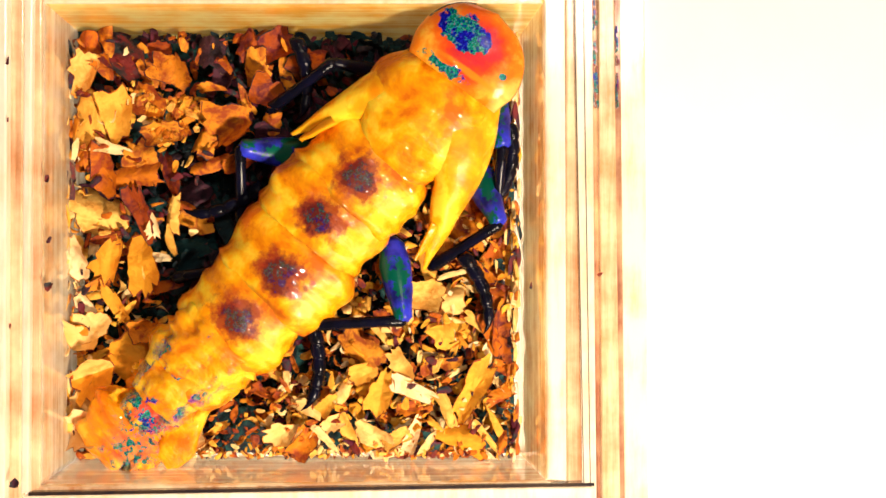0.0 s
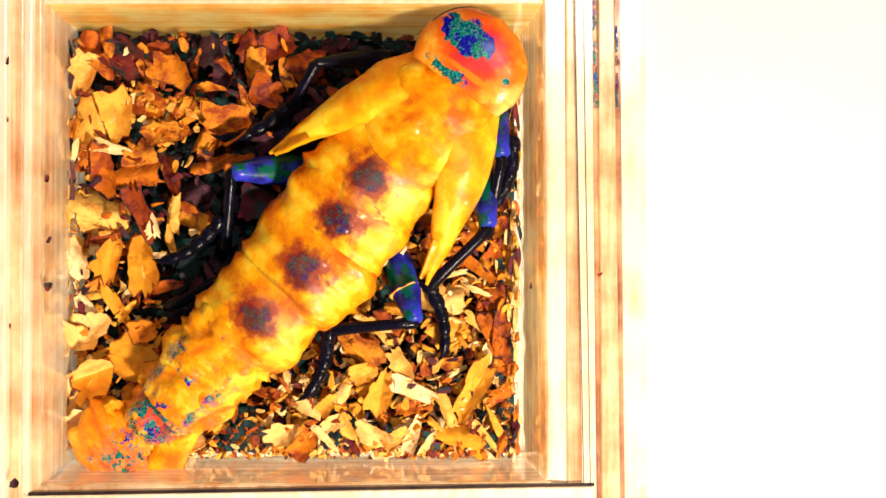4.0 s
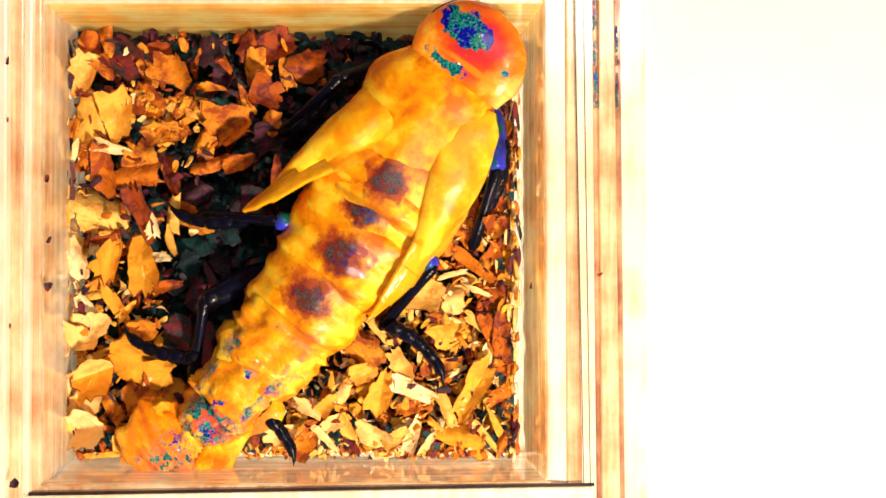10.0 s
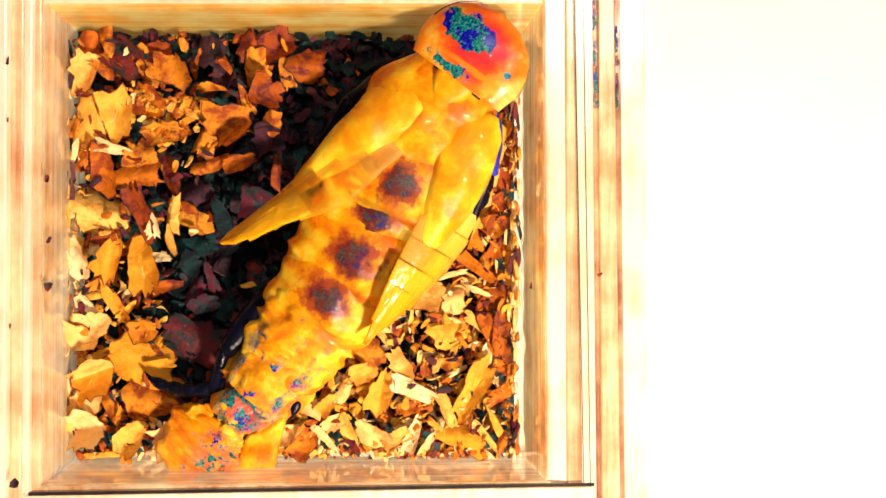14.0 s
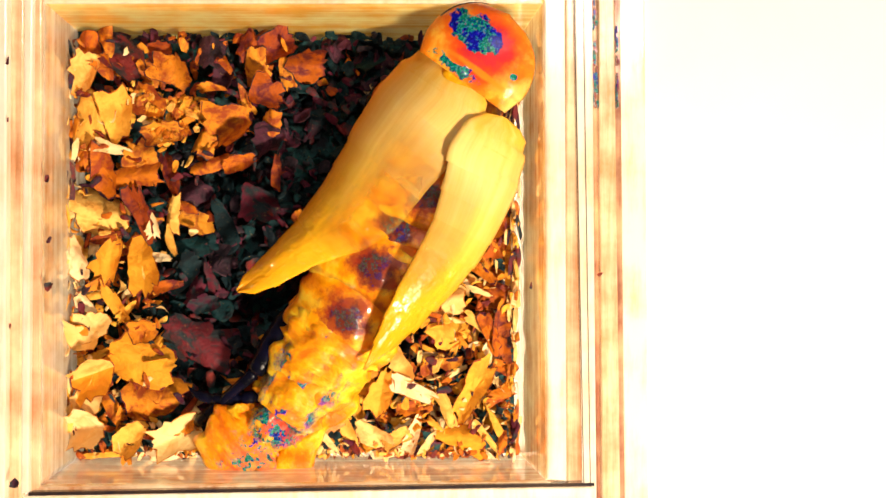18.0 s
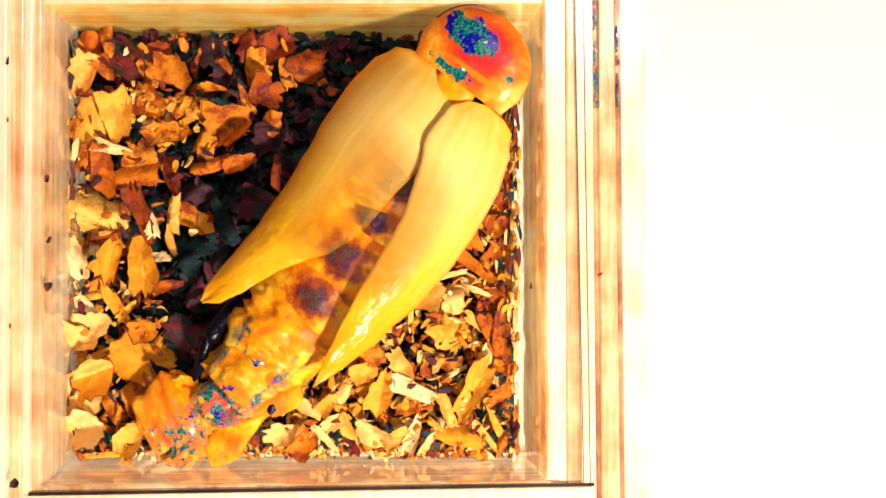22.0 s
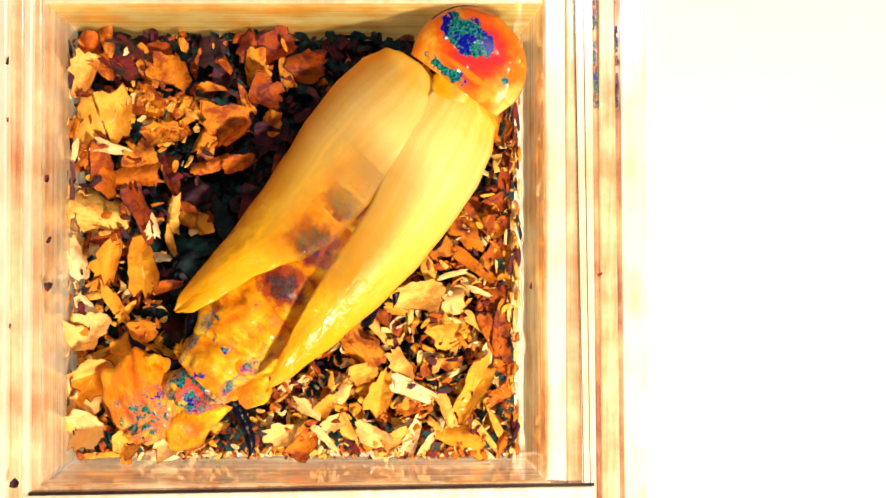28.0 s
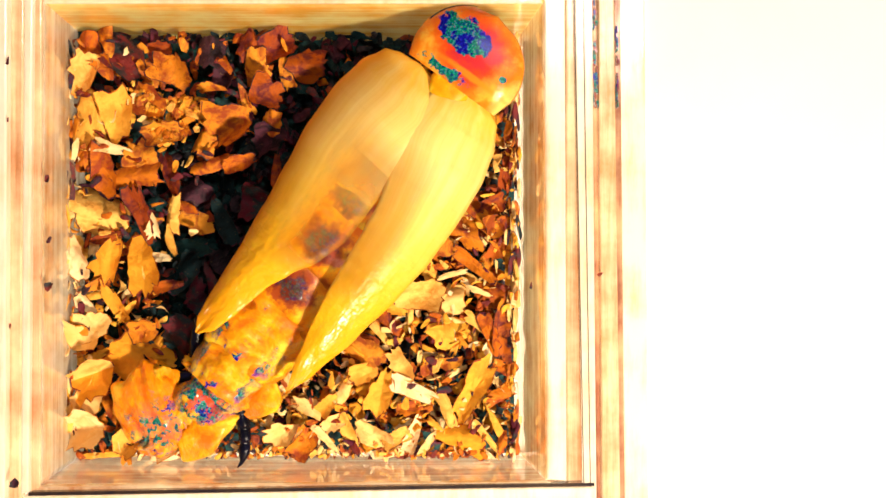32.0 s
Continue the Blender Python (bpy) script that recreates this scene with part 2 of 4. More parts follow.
# bedding
def chip_material(name, low, mid, high, blotch, amount=0.85):
    m, n, l, p = material(name)
    info = n.new("ShaderNodeObjectInfo")
    geo = n.new("ShaderNodeNewGeometry")
    rnd = math_node(n, l, "FRACT", math_node(n, l, "ADD", info.outputs["Random"], geo.outputs["Random Per Island"]))
    tone = ramp(n, l, rnd, [(0.0, low), (0.5, mid), (1.0, high)])
    mp = n.new("ShaderNodeMapping")
    mp.inputs["Scale"].default_value = (1 / U,) * 3
    l.new(geo.outputs["Position"], mp.inputs["Vector"])
    v = mp.outputs["Vector"]
    grain = noise_tex(n, l, v, 0.035, 6.0, 0.62, 0.5)
    col = mix(n, l, math_node(n, l, "MULTIPLY", ramp(n, l, grain, [(0.40, (1, 1, 1)), (0.55, (0, 0, 0))]), amount), tone, blotch)
    fleck = noise_tex(n, l, v, 0.16, 3.0, 0.6)
    col = mix(n, l, math_node(n, l, "MULTIPLY", ramp(n, l, fleck, [(0.64, (0, 0, 0)), (0.74, (1, 1, 1))]), 0.22), col, (0.80, 0.50, 0.16))
    l.new(col, p.inputs["Base Color"])
    bump(n, l, p, math_node(n, l, "ADD", noise_tex(n, l, v, 0.10, 6.0, 0.65), math_node(n, l, "MULTIPLY", grain, 1.5)), 6.0, 0.6)
    p.inputs["Roughness"].default_value, p.inputs["Specular IOR Level"].default_value = 0.65, 0.2
    return m


M_CREAM = chip_material("cream_wood", (0.92, 0.58, 0.18), (0.94, 0.68, 0.30), (0.96, 0.78, 0.46), (0.78, 0.38, 0.06), 0.45)
M_PALE = chip_material("pale_wood", (0.82, 0.34, 0.018), (0.90, 0.46, 0.05), (0.94, 0.58, 0.15), (0.62, 0.20, 0.010), 0.55)
M_ORANGE = chip_material("orange_wood", (0.56, 0.14, 0.004), (0.68, 0.22, 0.010), (0.80, 0.32, 0.025), (0.24, 0.026, 0.012))
M_BROWN = chip_material("brown_wood", (0.30, 0.045, 0.006), (0.42, 0.085, 0.006), (0.54, 0.13, 0.008), (0.09, 0.010, 0.026))
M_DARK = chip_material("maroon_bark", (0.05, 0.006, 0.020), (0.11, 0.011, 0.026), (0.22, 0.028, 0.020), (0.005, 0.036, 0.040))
# teal-black stands in for shade between the chips and beside the beetle
M_TEAL_SHADE = chip_material("teal_black_shade", (0.003, 0.010, 0.016), (0.004, 0.036, 0.040), (0.10, 0.010, 0.030), (0.001, 0.003, 0.006), 0.8)

# near-black floor: shade of the gaps between chips, put in as colour
M_GAP_SHADE, n, l, p = material("gap_shade")
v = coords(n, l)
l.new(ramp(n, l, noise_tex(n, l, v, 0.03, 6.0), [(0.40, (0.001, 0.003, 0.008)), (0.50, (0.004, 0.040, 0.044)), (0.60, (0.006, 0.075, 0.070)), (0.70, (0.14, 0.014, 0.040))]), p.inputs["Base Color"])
bump(n, l, p, noise_tex(n, l, v, 0.06, 6.0), 12.0, 1.0)
p.inputs["Roughness"].default_value = 0.8

# clear plastic and table
M_PLASTIC, n, l, p = material("clear_plastic")
v = coords(n, l)
p.inputs["Base Color"].default_value = (0.98, 0.93, 0.86, 1)
p.inputs["Transmission Weight"].default_value = 0.82
p.inputs["IOR"].default_value = 1.3
l.new(ramp(n, l, noise_tex(n, l, v, 0.012, 5.0), [(0.4, (0.06,) * 3), (0.65, (0.22,) * 3)]), p.inputs["Roughness"])
bump(n, l, p, noise_tex(n, l, coords(n, l, (0.05, 1, 1)), 0.05, 5.0), 2.0, 0.35)

def plastic(name, clean, blotch, amount, sheer, along=0.03, relief=6.0, gloss=0.16, across=False):
    m, n, l, p = material(name)
    fine = noise_tex(n, l, coords(n, l, (along, 1, 1) if across else (1, along, 1)), 0.06, 6.0, 0.65)
    wide = noise_tex(n, l, coords(n, l), 0.010, 5.0, 0.6)
    both = math_node(n, l, "ADD", math_node(n, l, "MULTIPLY", fine, 0.5), math_node(n, l, "MULTIPLY", wide, 0.5))
    l.new(ramp(n, l, both, [(amount, blotch), (amount + 0.10, tuple((a + b) / 2 for a, b in zip(clean, blotch))), (amount + 0.2, clean)]), p.inputs["Base Color"])
    p.inputs["Transmission Weight"].default_value, p.inputs["IOR"].default_value = sheer, 1.5
    p.inputs["Roughness"].default_value = gloss
    bump(n, l, p, both, relief, 0.4)
    return m


# Tan, brown and orange tints stand in for chips mirrored in clear plastic.
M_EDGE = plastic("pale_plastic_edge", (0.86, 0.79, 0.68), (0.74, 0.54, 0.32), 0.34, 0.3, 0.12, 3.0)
M_TAN = plastic("tan_clear_plastic", (0.86, 0.69, 0.46), (0.52, 0.24, 0.11), 0.40, 0.4)
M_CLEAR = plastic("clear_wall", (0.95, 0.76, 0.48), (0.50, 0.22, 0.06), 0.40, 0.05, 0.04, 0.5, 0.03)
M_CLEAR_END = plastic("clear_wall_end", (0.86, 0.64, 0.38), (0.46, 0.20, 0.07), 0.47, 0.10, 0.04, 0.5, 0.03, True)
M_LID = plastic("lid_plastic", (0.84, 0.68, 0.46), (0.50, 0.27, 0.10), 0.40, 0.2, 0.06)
M_GROOVE = plastic("brown_groove", (0.74, 0.50, 0.28), (0.32, 0.12, 0.07), 0.44, 0.2)
# far wall: orange put in for the reflection of the bedding
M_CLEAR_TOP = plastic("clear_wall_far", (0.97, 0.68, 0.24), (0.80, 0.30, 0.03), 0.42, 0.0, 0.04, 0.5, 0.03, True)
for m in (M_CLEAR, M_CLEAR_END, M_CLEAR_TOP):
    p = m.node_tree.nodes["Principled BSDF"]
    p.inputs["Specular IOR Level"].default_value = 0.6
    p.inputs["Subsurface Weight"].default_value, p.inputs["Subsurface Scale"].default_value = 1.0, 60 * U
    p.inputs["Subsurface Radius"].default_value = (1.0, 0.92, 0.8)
M_GAP = plastic("dark_seam", (0.05, 0.03, 0.02), (0.02, 0.015, 0.02), 0.4, 0.0)

M_TABLE, n, l, p = material("white_table")
v = coords(n, l)
l.new(ramp(n, l, noise_tex(n, l, v, 0.004, 4.0), [(0.3, (0.86, 0.86, 0.86)), (0.7, (0.90, 0.90, 0.90))]), p.inputs["Base Color"])
bump(n, l, p, noise_tex(n, l, v, 0.1), 1.0, 0.2)
p.inputs["Roughness"].default_value = 0.5


# ---- mesh helpers ----
def finish(name, bm, mat, smooth=True, scale=U):
    bmesh.ops.recalc_face_normals(bm, faces=bm.faces)
    me = bpy.data.meshes.new(name)
    bm.transform(Matrix.Scale(scale, 4))
    bm.to_mesh(me)
    bm.free()
    me.materials.append(mat)
    if smooth:
        me.polygons.foreach_set("use_smooth", [True] * len(me.polygons))
    return me


def part(name, bm, mat, parent=None, label="", smooth=True):
    ob = new(name, finish(name, bm, mat, smooth))
    if parent:
        ob.parent = parent
    if label:
        tagged(ob, label=label)
    return ob


def loft(bm, rings, closed=True, caps=True):
    """Skin rings of points, all of the same count."""
    rows = [[bm.verts.new(q) for q in r] for r in rings]
    k = len(rows[0])
    for a, b in zip(rows, rows[1:]):
        for i in range(k if closed else k - 1):
            j = (i + 1) % k
            bm.faces.new((a[i], a[j], b[j], b[i]))
    if caps and closed:
        bm.faces.new(rows[0][::-1])
        bm.faces.new(rows[-1])
    return rows


def oval(x, w, top, bottom, k=24, y0=0.0, z0=0.0, lump=0.0, seed=0.0):
    pts = []
    for i in range(k):
        a = 2 * math.pi * i / k
        c, s = math.cos(a), math.sin(a)
        r = 1 + lump * noise.noise((x * 0.022 + seed, c * 1.6, s * 1.6 + seed * 0.7))
        pts.append((x, y0 + w * c * r, z0 + (top if s > 0 else bottom) * s * r))
    return pts


def box_bm(bm, x0, y0, z0, x1, y1, z1):
    r = bmesh.ops.create_cube(bm, size=1.0, matrix=Matrix.Translation(((x0 + x1) / 2, (y0 + y1) / 2, (z0 + z1) / 2)) @ Matrix.Diagonal((x1 - x0, y1 - y0, z1 - z0, 1)))
    return r["verts"]


def turn(centre, heading, pitch=0.0, roll=0.0):
    """Pose with local x along the plan heading (degrees from east, anticlockwise)."""
    return Matrix.Translation(centre) @ Euler((0, 0, radians(heading))).to_matrix().to_4x4() @ Euler((0, radians(-pitch), 0)).to_matrix().to_4x4() @ Euler((radians(roll), 0, 0)).to_matrix().to_4x4()


# ---- table ----
BASE = -175           # table under the box, in plan units
bm = bmesh.new()
box_bm(bm, -3600, -2600, BASE - 400, 4400, 2600, BASE)
bmesh.ops.bevel(bm, geom=bm.edges[:], offset=40, segments=3, affect="EDGES")
tagged(part("table_top", bm, M_TABLE, smooth=False), "white matt table top under a clear plastic box", "table", kind="structure")

# ---- clear box ----
X0, X1, Y0, Y1 = 122 - 784, 916 - 784, 441 - 816, 441 - 57     # inside of the box at the bedding
RIM = 150
plastic_box = tagged(new("plastic_box"), "thick-walled clear square plastic box, open, on a table", "box")


def bar(name, points, low, high, mat, ease=3.0):
    """A straight wall strip: four plan corners as seen at its top, from low to high, with eased upper edges."""
    bm = bmesh.new()
    flat = [at(x, y, high) / U for x, y in points]
    cx, cy = sum(q.x for q in flat) / 4, sum(q.y for q in flat) / 4
    rings = []
    for z, e in ((low, 0), (high - ease, 0), (high - ease * 0.3, ease * 0.3), (high, ease)):
        rings.append([(q.x - math.copysign(e, q.x - cx), q.y - math.copysign(e, q.y - cy), z) for q in flat])
    loft(bm, rings)
    ob = part(name, bm, mat, plastic_box, smooth=False)
    ob.visible_shadow = False
    return ob


def sloped(name, foot, rim, mat):
    """An inner wall face, from its foot below the bedding to the rim, 10 units thick."""
    bm = bmesh.new()
    (ax, ay), (bx, by) = foot
    c, d = (at(x, y, RIM) / U for x, y in rim)
    a, b = Vector((ax, ay, BASE + 24)), Vector((bx, by, BASE + 24))
    out = (c + d - a - b) / 2
    out.z = 0
    out = out.normalized() * 10
    n = 12
    rings = []
    for i in range(n + 1):
        f = i / n
        p0, p1 = a.lerp(b, f), c.lerp(d, f)
        m0 = p0.lerp(p1, 0.52)
        rings.append([p0, m0, p1, p1 + out, m0 + out, p0 + out])
    loft(bm, rings)
    ob = part(name, bm, mat, plastic_box, smooth=False)
    ob.visible_shadow = False
    return ob


bm = bmesh.new()
box_bm(bm, X0 - 70, Y0 - 70, BASE + 1, X1 + 90, Y1 + 80, BASE + 22)
part("box_bottom", bm, M_PLASTIC, plastic_box, smooth=False).visible_shadow = False
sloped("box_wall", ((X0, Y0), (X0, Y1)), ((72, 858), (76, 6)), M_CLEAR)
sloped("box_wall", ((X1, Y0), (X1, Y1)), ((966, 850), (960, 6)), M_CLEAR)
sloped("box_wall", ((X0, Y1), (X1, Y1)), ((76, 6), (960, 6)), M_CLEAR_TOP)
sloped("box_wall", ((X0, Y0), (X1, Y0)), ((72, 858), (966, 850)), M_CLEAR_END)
# right-hand rim, from the inside outwards
bar("rim_ledge", ((962, -60), (1000, -60), (1003, 852), (968, 848)), 104, RIM + 2, M_EDGE)
bar("rim_groove", ((1000, -60), (1016, -60), (1034, 856), (1003, 852)), 104, RIM - 16, M_TAN)
bar("rim_ridge", ((1016, -60), (1030, -60), (1044, 862), (1034, 858)), 104, RIM + 6, M_EDGE)
bar("rim_ridge", ((1032, -60), (1044, -60), (1056, 864), (1046, 862)), 104, RIM + 6, M_EDGE)
bar("rim_seam", ((1030.4, -60), (1031.6, -60), (1045.8, 862), (1044.4, 862)), 104, RIM + 7, M_GAP, 0.2)
bar("rim_seam", ((1014.6, -60), (1016, -60), (1034, 856), (1032.6, 856)), 104, RIM + 7, M_GAP, 0.2)
# near rim
bar("rim_ridge", ((40, 878), (1056, 862), (1056, 905), (40, 905)), 104, RIM + 6, M_EDGE)
bar("rim_seam", ((50, 872), (1052, 855), (1052, 860), (50, 878)), 40, RIM + 8, M_GAP, 0.5)
bar("rim_ledge", ((50, 860), (966, 850), (1040, 855), (45, 871)), 104, RIM - 10, M_TAN)
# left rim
bar("rim_ledge", ((58, -60), (74, -60), (72, 862), (50, 872)), 104, RIM - 8, M_TAN)
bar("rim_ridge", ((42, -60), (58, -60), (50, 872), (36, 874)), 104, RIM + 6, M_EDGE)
bar("rim_groove", ((12, -60), (42, -60), (36, 900), (8, 900)), 104, RIM - 20, M_TAN)
bar("rim_ridge", ((-20, -60), (12, -60), (8, 900), (-20, 900)), 104, RIM + 2, M_EDGE)
# far rim
bar("rim_ledge", ((76, -60), (960, -60), (960, 6), (76, 6)), 104, RIM + 2, M_EDGE)

lid = tagged(new("box_lid"), "shallow clear plastic lid lying under the box", "lid")
for name, points, low, high, mat in (
        ("lid_groove", ((1046, -80), (1058, -80), (1066, 900), (1056, 900)), BASE + 1, BASE + 30, M_GROOVE),
        ("lid_ridge", ((1058, -80), (1086, -80), (1098, 900), (1066, 900)), BASE + 1, BASE + 60, M_LID),
        ("lid_groove", ((1085, -80), (1094, -80), (1106, 900), (1099, 900)), BASE + 1, BASE + 30, M_GROOVE),
        ("lid_flange", ((1094, -80), (1140, -80), (1148, 900), (1106, 900)), BASE + 1, BASE + 12, M_EDGE)):
    o = bar(name, points, low, high, mat)
    o.parent = lid

M_GRIME, n, l, p = material("iridescent_grime")
l.new(speckle(n, l, coords(n, l)), p.inputs["Base Color"])
p.inputs["Roughness"].default_value = 0.4
M_FILM = plastic("maroon_film", (0.46, 0.16, 0.08), (0.16, 0.02, 0.05), 0.44, 0.0)
grime_rng = random.Random(8)
for k in range(72):
    y = grime_rng.uniform(-4, 190)
    x = grime_rng.gauss(1049 + y * 0.034, 2.6) if k < 50 else grime_rng.gauss(1090 + y * 0.02, 1.0)
    wide, tall = (grime_rng.uniform(1.0, 2.8), grime_rng.uniform(4, 15)) if k < 50 else (grime_rng.uniform(0.7, 1.4), grime_rng.uniform(6, 18))
    points = ((x - wide, y), (x + wide * 0.6, y - 1), (x + wide, y + tall), (x - wide * 0.7, y + tall - 1))
    o = bar("grime", points, BASE + 28, BASE + (62 if k % 2 else 61), M_GRIME if k % 2 else M_FILM, 0.5)
    o.parent = lid

# ---- bedding ----
bedding = tagged(new("wood_chip_bedding"), "layer of curled orange-brown wood chips filling the box", "bedding")
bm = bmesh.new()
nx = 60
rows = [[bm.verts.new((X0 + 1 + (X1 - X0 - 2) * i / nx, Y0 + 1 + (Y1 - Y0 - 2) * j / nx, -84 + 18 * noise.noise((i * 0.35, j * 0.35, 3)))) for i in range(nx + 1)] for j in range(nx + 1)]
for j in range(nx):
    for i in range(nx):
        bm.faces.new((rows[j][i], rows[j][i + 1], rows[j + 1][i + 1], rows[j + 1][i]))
part("gap_sheet", bm, M_GAP_SHADE, bedding, "near-black sheet putting shade into the gaps between the chips")


def chip_bm(rng, length=1.0, width=0.7, curl=0.25, k=20, thick=0.03, bm=None, m=None, crease=0.05, taper=0.0, bark=False):
    """A thin torn flake, bent about one axis, with straight breaks and ragged stretches round its edge."""
    bm = bm or bmesh.new()
    m = m or Matrix.Identity(4)
    tilt, axis, seed = rng.uniform(-0.12, 0.12), rng.uniform(-0.5, 0.5), rng.uniform(0, 90)
    ca, sa = math.cos(axis), math.sin(axis)
    corners = sorted(rng.uniform(0, 2 * math.pi) for _ in range(rng.choice((4, 5, 5, 6, 7))))
    ragged = rng.uniform(0, 6.3)

    def lift(x, y):
        u = -x * sa + y * ca
        return curl * u * abs(u) ** 0.6 * (1 if u > 0 else -0.7) * 1.6 + tilt * x + crease * noise.noise((x * 4 / length + seed, y * 4 / length, seed)) * length
    outline = []
    for i in range(k):
        a = 2 * math.pi * (i + rng.uniform(-0.35, 0.35)) / k
        c, q = math.cos(a), math.sin(a)
        near = min(abs((a - e + math.pi) % (2 * math.pi) - math.pi) for e in corners)
        r = 0.90 + 0.24 * max(0, 1 - near / 0.6) + 0.16 * noise.noise((c * 1.2 + seed, q * 1.2, 4)) + 0.11 * noise.noise((c * 3.5 + seed, q * 3.5, 9))
        r += (0.2 if math.cos(a - ragged) > 0.3 else 0.03) * rng.uniform(-1, 0.8)
        sq = 1 / max(abs(c), abs(q)) ** 0.5
        x, y = c * r * 0.5 * length * sq, q * r * 0.5 * width * sq
        outline.append((x, y * (1 - taper * 2 * x / length)))
    rings = []
    for f in (1.0, 0.72, 0.4):
        rings.append([bm.verts.new(m @ Vector((x * f, y * f, lift(x * f, y * f) + thick))) for x, y in outline])
    low = [bm.verts.new(m @ Vector((x * 0.97, y * 0.97, lift(x, y) - thick * 0.4))) for x, y in outline]
    c = bm.verts.new(m @ Vector((0, 0, lift(0, 0) + thick)))
    for i in range(k):
        j = (i + 1) % k
        bm.faces.new((rings[2][i], rings[2][j], c))
        for a, b in ((rings[0], rings[1]), (rings[1], rings[2]), (low, rings[0])):
            bm.faces.new((a[i], a[j], b[j], b[i]))
        # darker strips along the rim put the shade at chip edges into colour
        if bark and noise.noise((i * 0.32 + seed, seed, 0)) > -0.12:
            e = [bm.verts.new(v.co.lerp(w.co, 0.17 + 0.1 * noise.noise((q * 0.9, seed, 3))) + Vector((0, 0, 0.004))) for v, w, q in ((rings[0][i], rings[1][i], i), (rings[0][j], rings[1][j], j))]
            bm.faces.new((rings[0][i], rings[0][j], e[1], e[0])).material_index = 1
    return bm


def shaving_bm(rng, bm=None, m=None, width=0.3):
    """A narrow shaving curled along its length."""
    bm = bm or bmesh.new()
    m = m or Matrix.Identity(4)
    arc, n = rng.uniform(1.2, 3.2), 7
    r = 1.0 / arc
    rings = []
    for i in range(n + 1):
        a = (i / n - 0.5) * arc
        w = width * (0.5 + 0.5 * math.sin(math.pi * (0.12 + 0.76 * i / n))) * rng.uniform(0.8, 1.15)
        x, y = r * math.sin(a), r * (math.cos(a) - 1) + 0.12
        up = rng.uniform(-0.03, 0.03)
        ca, sa = math.cos(a), -math.sin(a)
        rings.append([m @ Vector(q) for q in ((x - sa * w * 0.3, y - ca * w * 0.3, 0), (x + sa * w * 0.3, y + ca * w * 0.3, w * 0.7 + up),
                                              (x + sa * w * 0.3 + sa * 0.04, y + ca * w * 0.3 + ca * 0.04, w * 0.7 + up), (x - sa * w * 0.3 + sa * 0.04, y - ca * w * 0.3 + ca * 0.04, -0.02))])
    loft(bm, rings)
    return bm


rng = random.Random(5)
WOODS = (M_CREAM, M_PALE, M_ORANGE, M_BROWN, M_DARK, M_TEAL_SHADE)
CHIPS = {}
for tone, mat in enumerate(WOODS):
    for aspect, w in enumerate((0.34, 0.56, 0.84)):
        CHIPS[tone, aspect] = [finish("wood_chip", chip_bm(rng, 1.0, w, rng.choice((-1.5, -0.9, 0.7, 1.0, 1.4, 1.8)), crease=0.09, taper=rng.uniform(-0.5, 0.5)), mat, False) for i in range(8)]
    CHIPS[tone, 3] = [finish("wood_chip", shaving_bm(rng, width=rng.uniform(0.25, 0.5)), mat, False) for i in range(6)]


def laid(mesh, x, y, h, tilt, heading_deg, size=1.0):
    ob = new("wood_chip", mesh)
    ob.parent = bedding
    ob.matrix_local = Matrix.Translation(at(x, y, h)) @ pose(0, 0, 0, rng.uniform(-tilt, tilt), rng.uniform(-tilt, tilt), heading_deg) @ Matrix.Scale(size, 4)
    return ob


def chip(x, y, size, heading_deg, tone, aspect=1, h=4.0, tilt=8.0):
    return laid(rng.choice(CHIPS[tone, aspect]), x, y, h, tilt, heading_deg, size)


def flake(x, y, length, width, heading_deg, tone, taper=0.0, h=4.0):
    """A chip of its own shape: broad ones nearly flat, narrow ones curled."""
    w = width / length * (0.84 if x + y > 1200 else 1.0)
    mesh = finish("wood_chip", chip_bm(rng, 1.0, w, rng.choice((-1.3, -0.8, 0.7, 1.1, 1.5)), 32, 0.016, None, None, 0.08, taper, True), WOODS[tone], False)
    # darker wood for the rim strips that carry the edge shade
    mesh.materials.append(WOODS[min(5, tone + 2)])
    mesh.polygons.foreach_set("use_smooth", [True] * len(mesh.polygons))
    mesh.set_sharp_from_angle(angle=radians(42))
    return laid(mesh, x, y, h + rng.uniform(-4, 4), 11, heading_deg, length)


# ---- the beetle ----
def crumple(bm, k, seed, depth, sx, sy, sz):
    """A ball crushed into sharp folds."""
    r = bmesh.ops.create_icosphere(bm, subdivisions=5, radius=1.0)
    for w in r["verts"]:
        q = w.co.copy()
        fold = 1 - abs(noise.noise((q.x * k + seed, q.y * k * 0.7, q.z * k))) * 2.2
        fine = 1 - abs(noise.noise((q.x * k * 2.6, q.y * k * 2.0 + seed, q.z * k * 2.6))) * 2.0
        w.co = Vector((q.x * sx, q.y * sy, q.z * sz)) * (1 - depth + depth * (0.7 * fold + 0.3 * fine))


beetle = tagged(new("beetle"), "newly emerged soft yellow beetle unfolding its pale wing cases", "beetle")


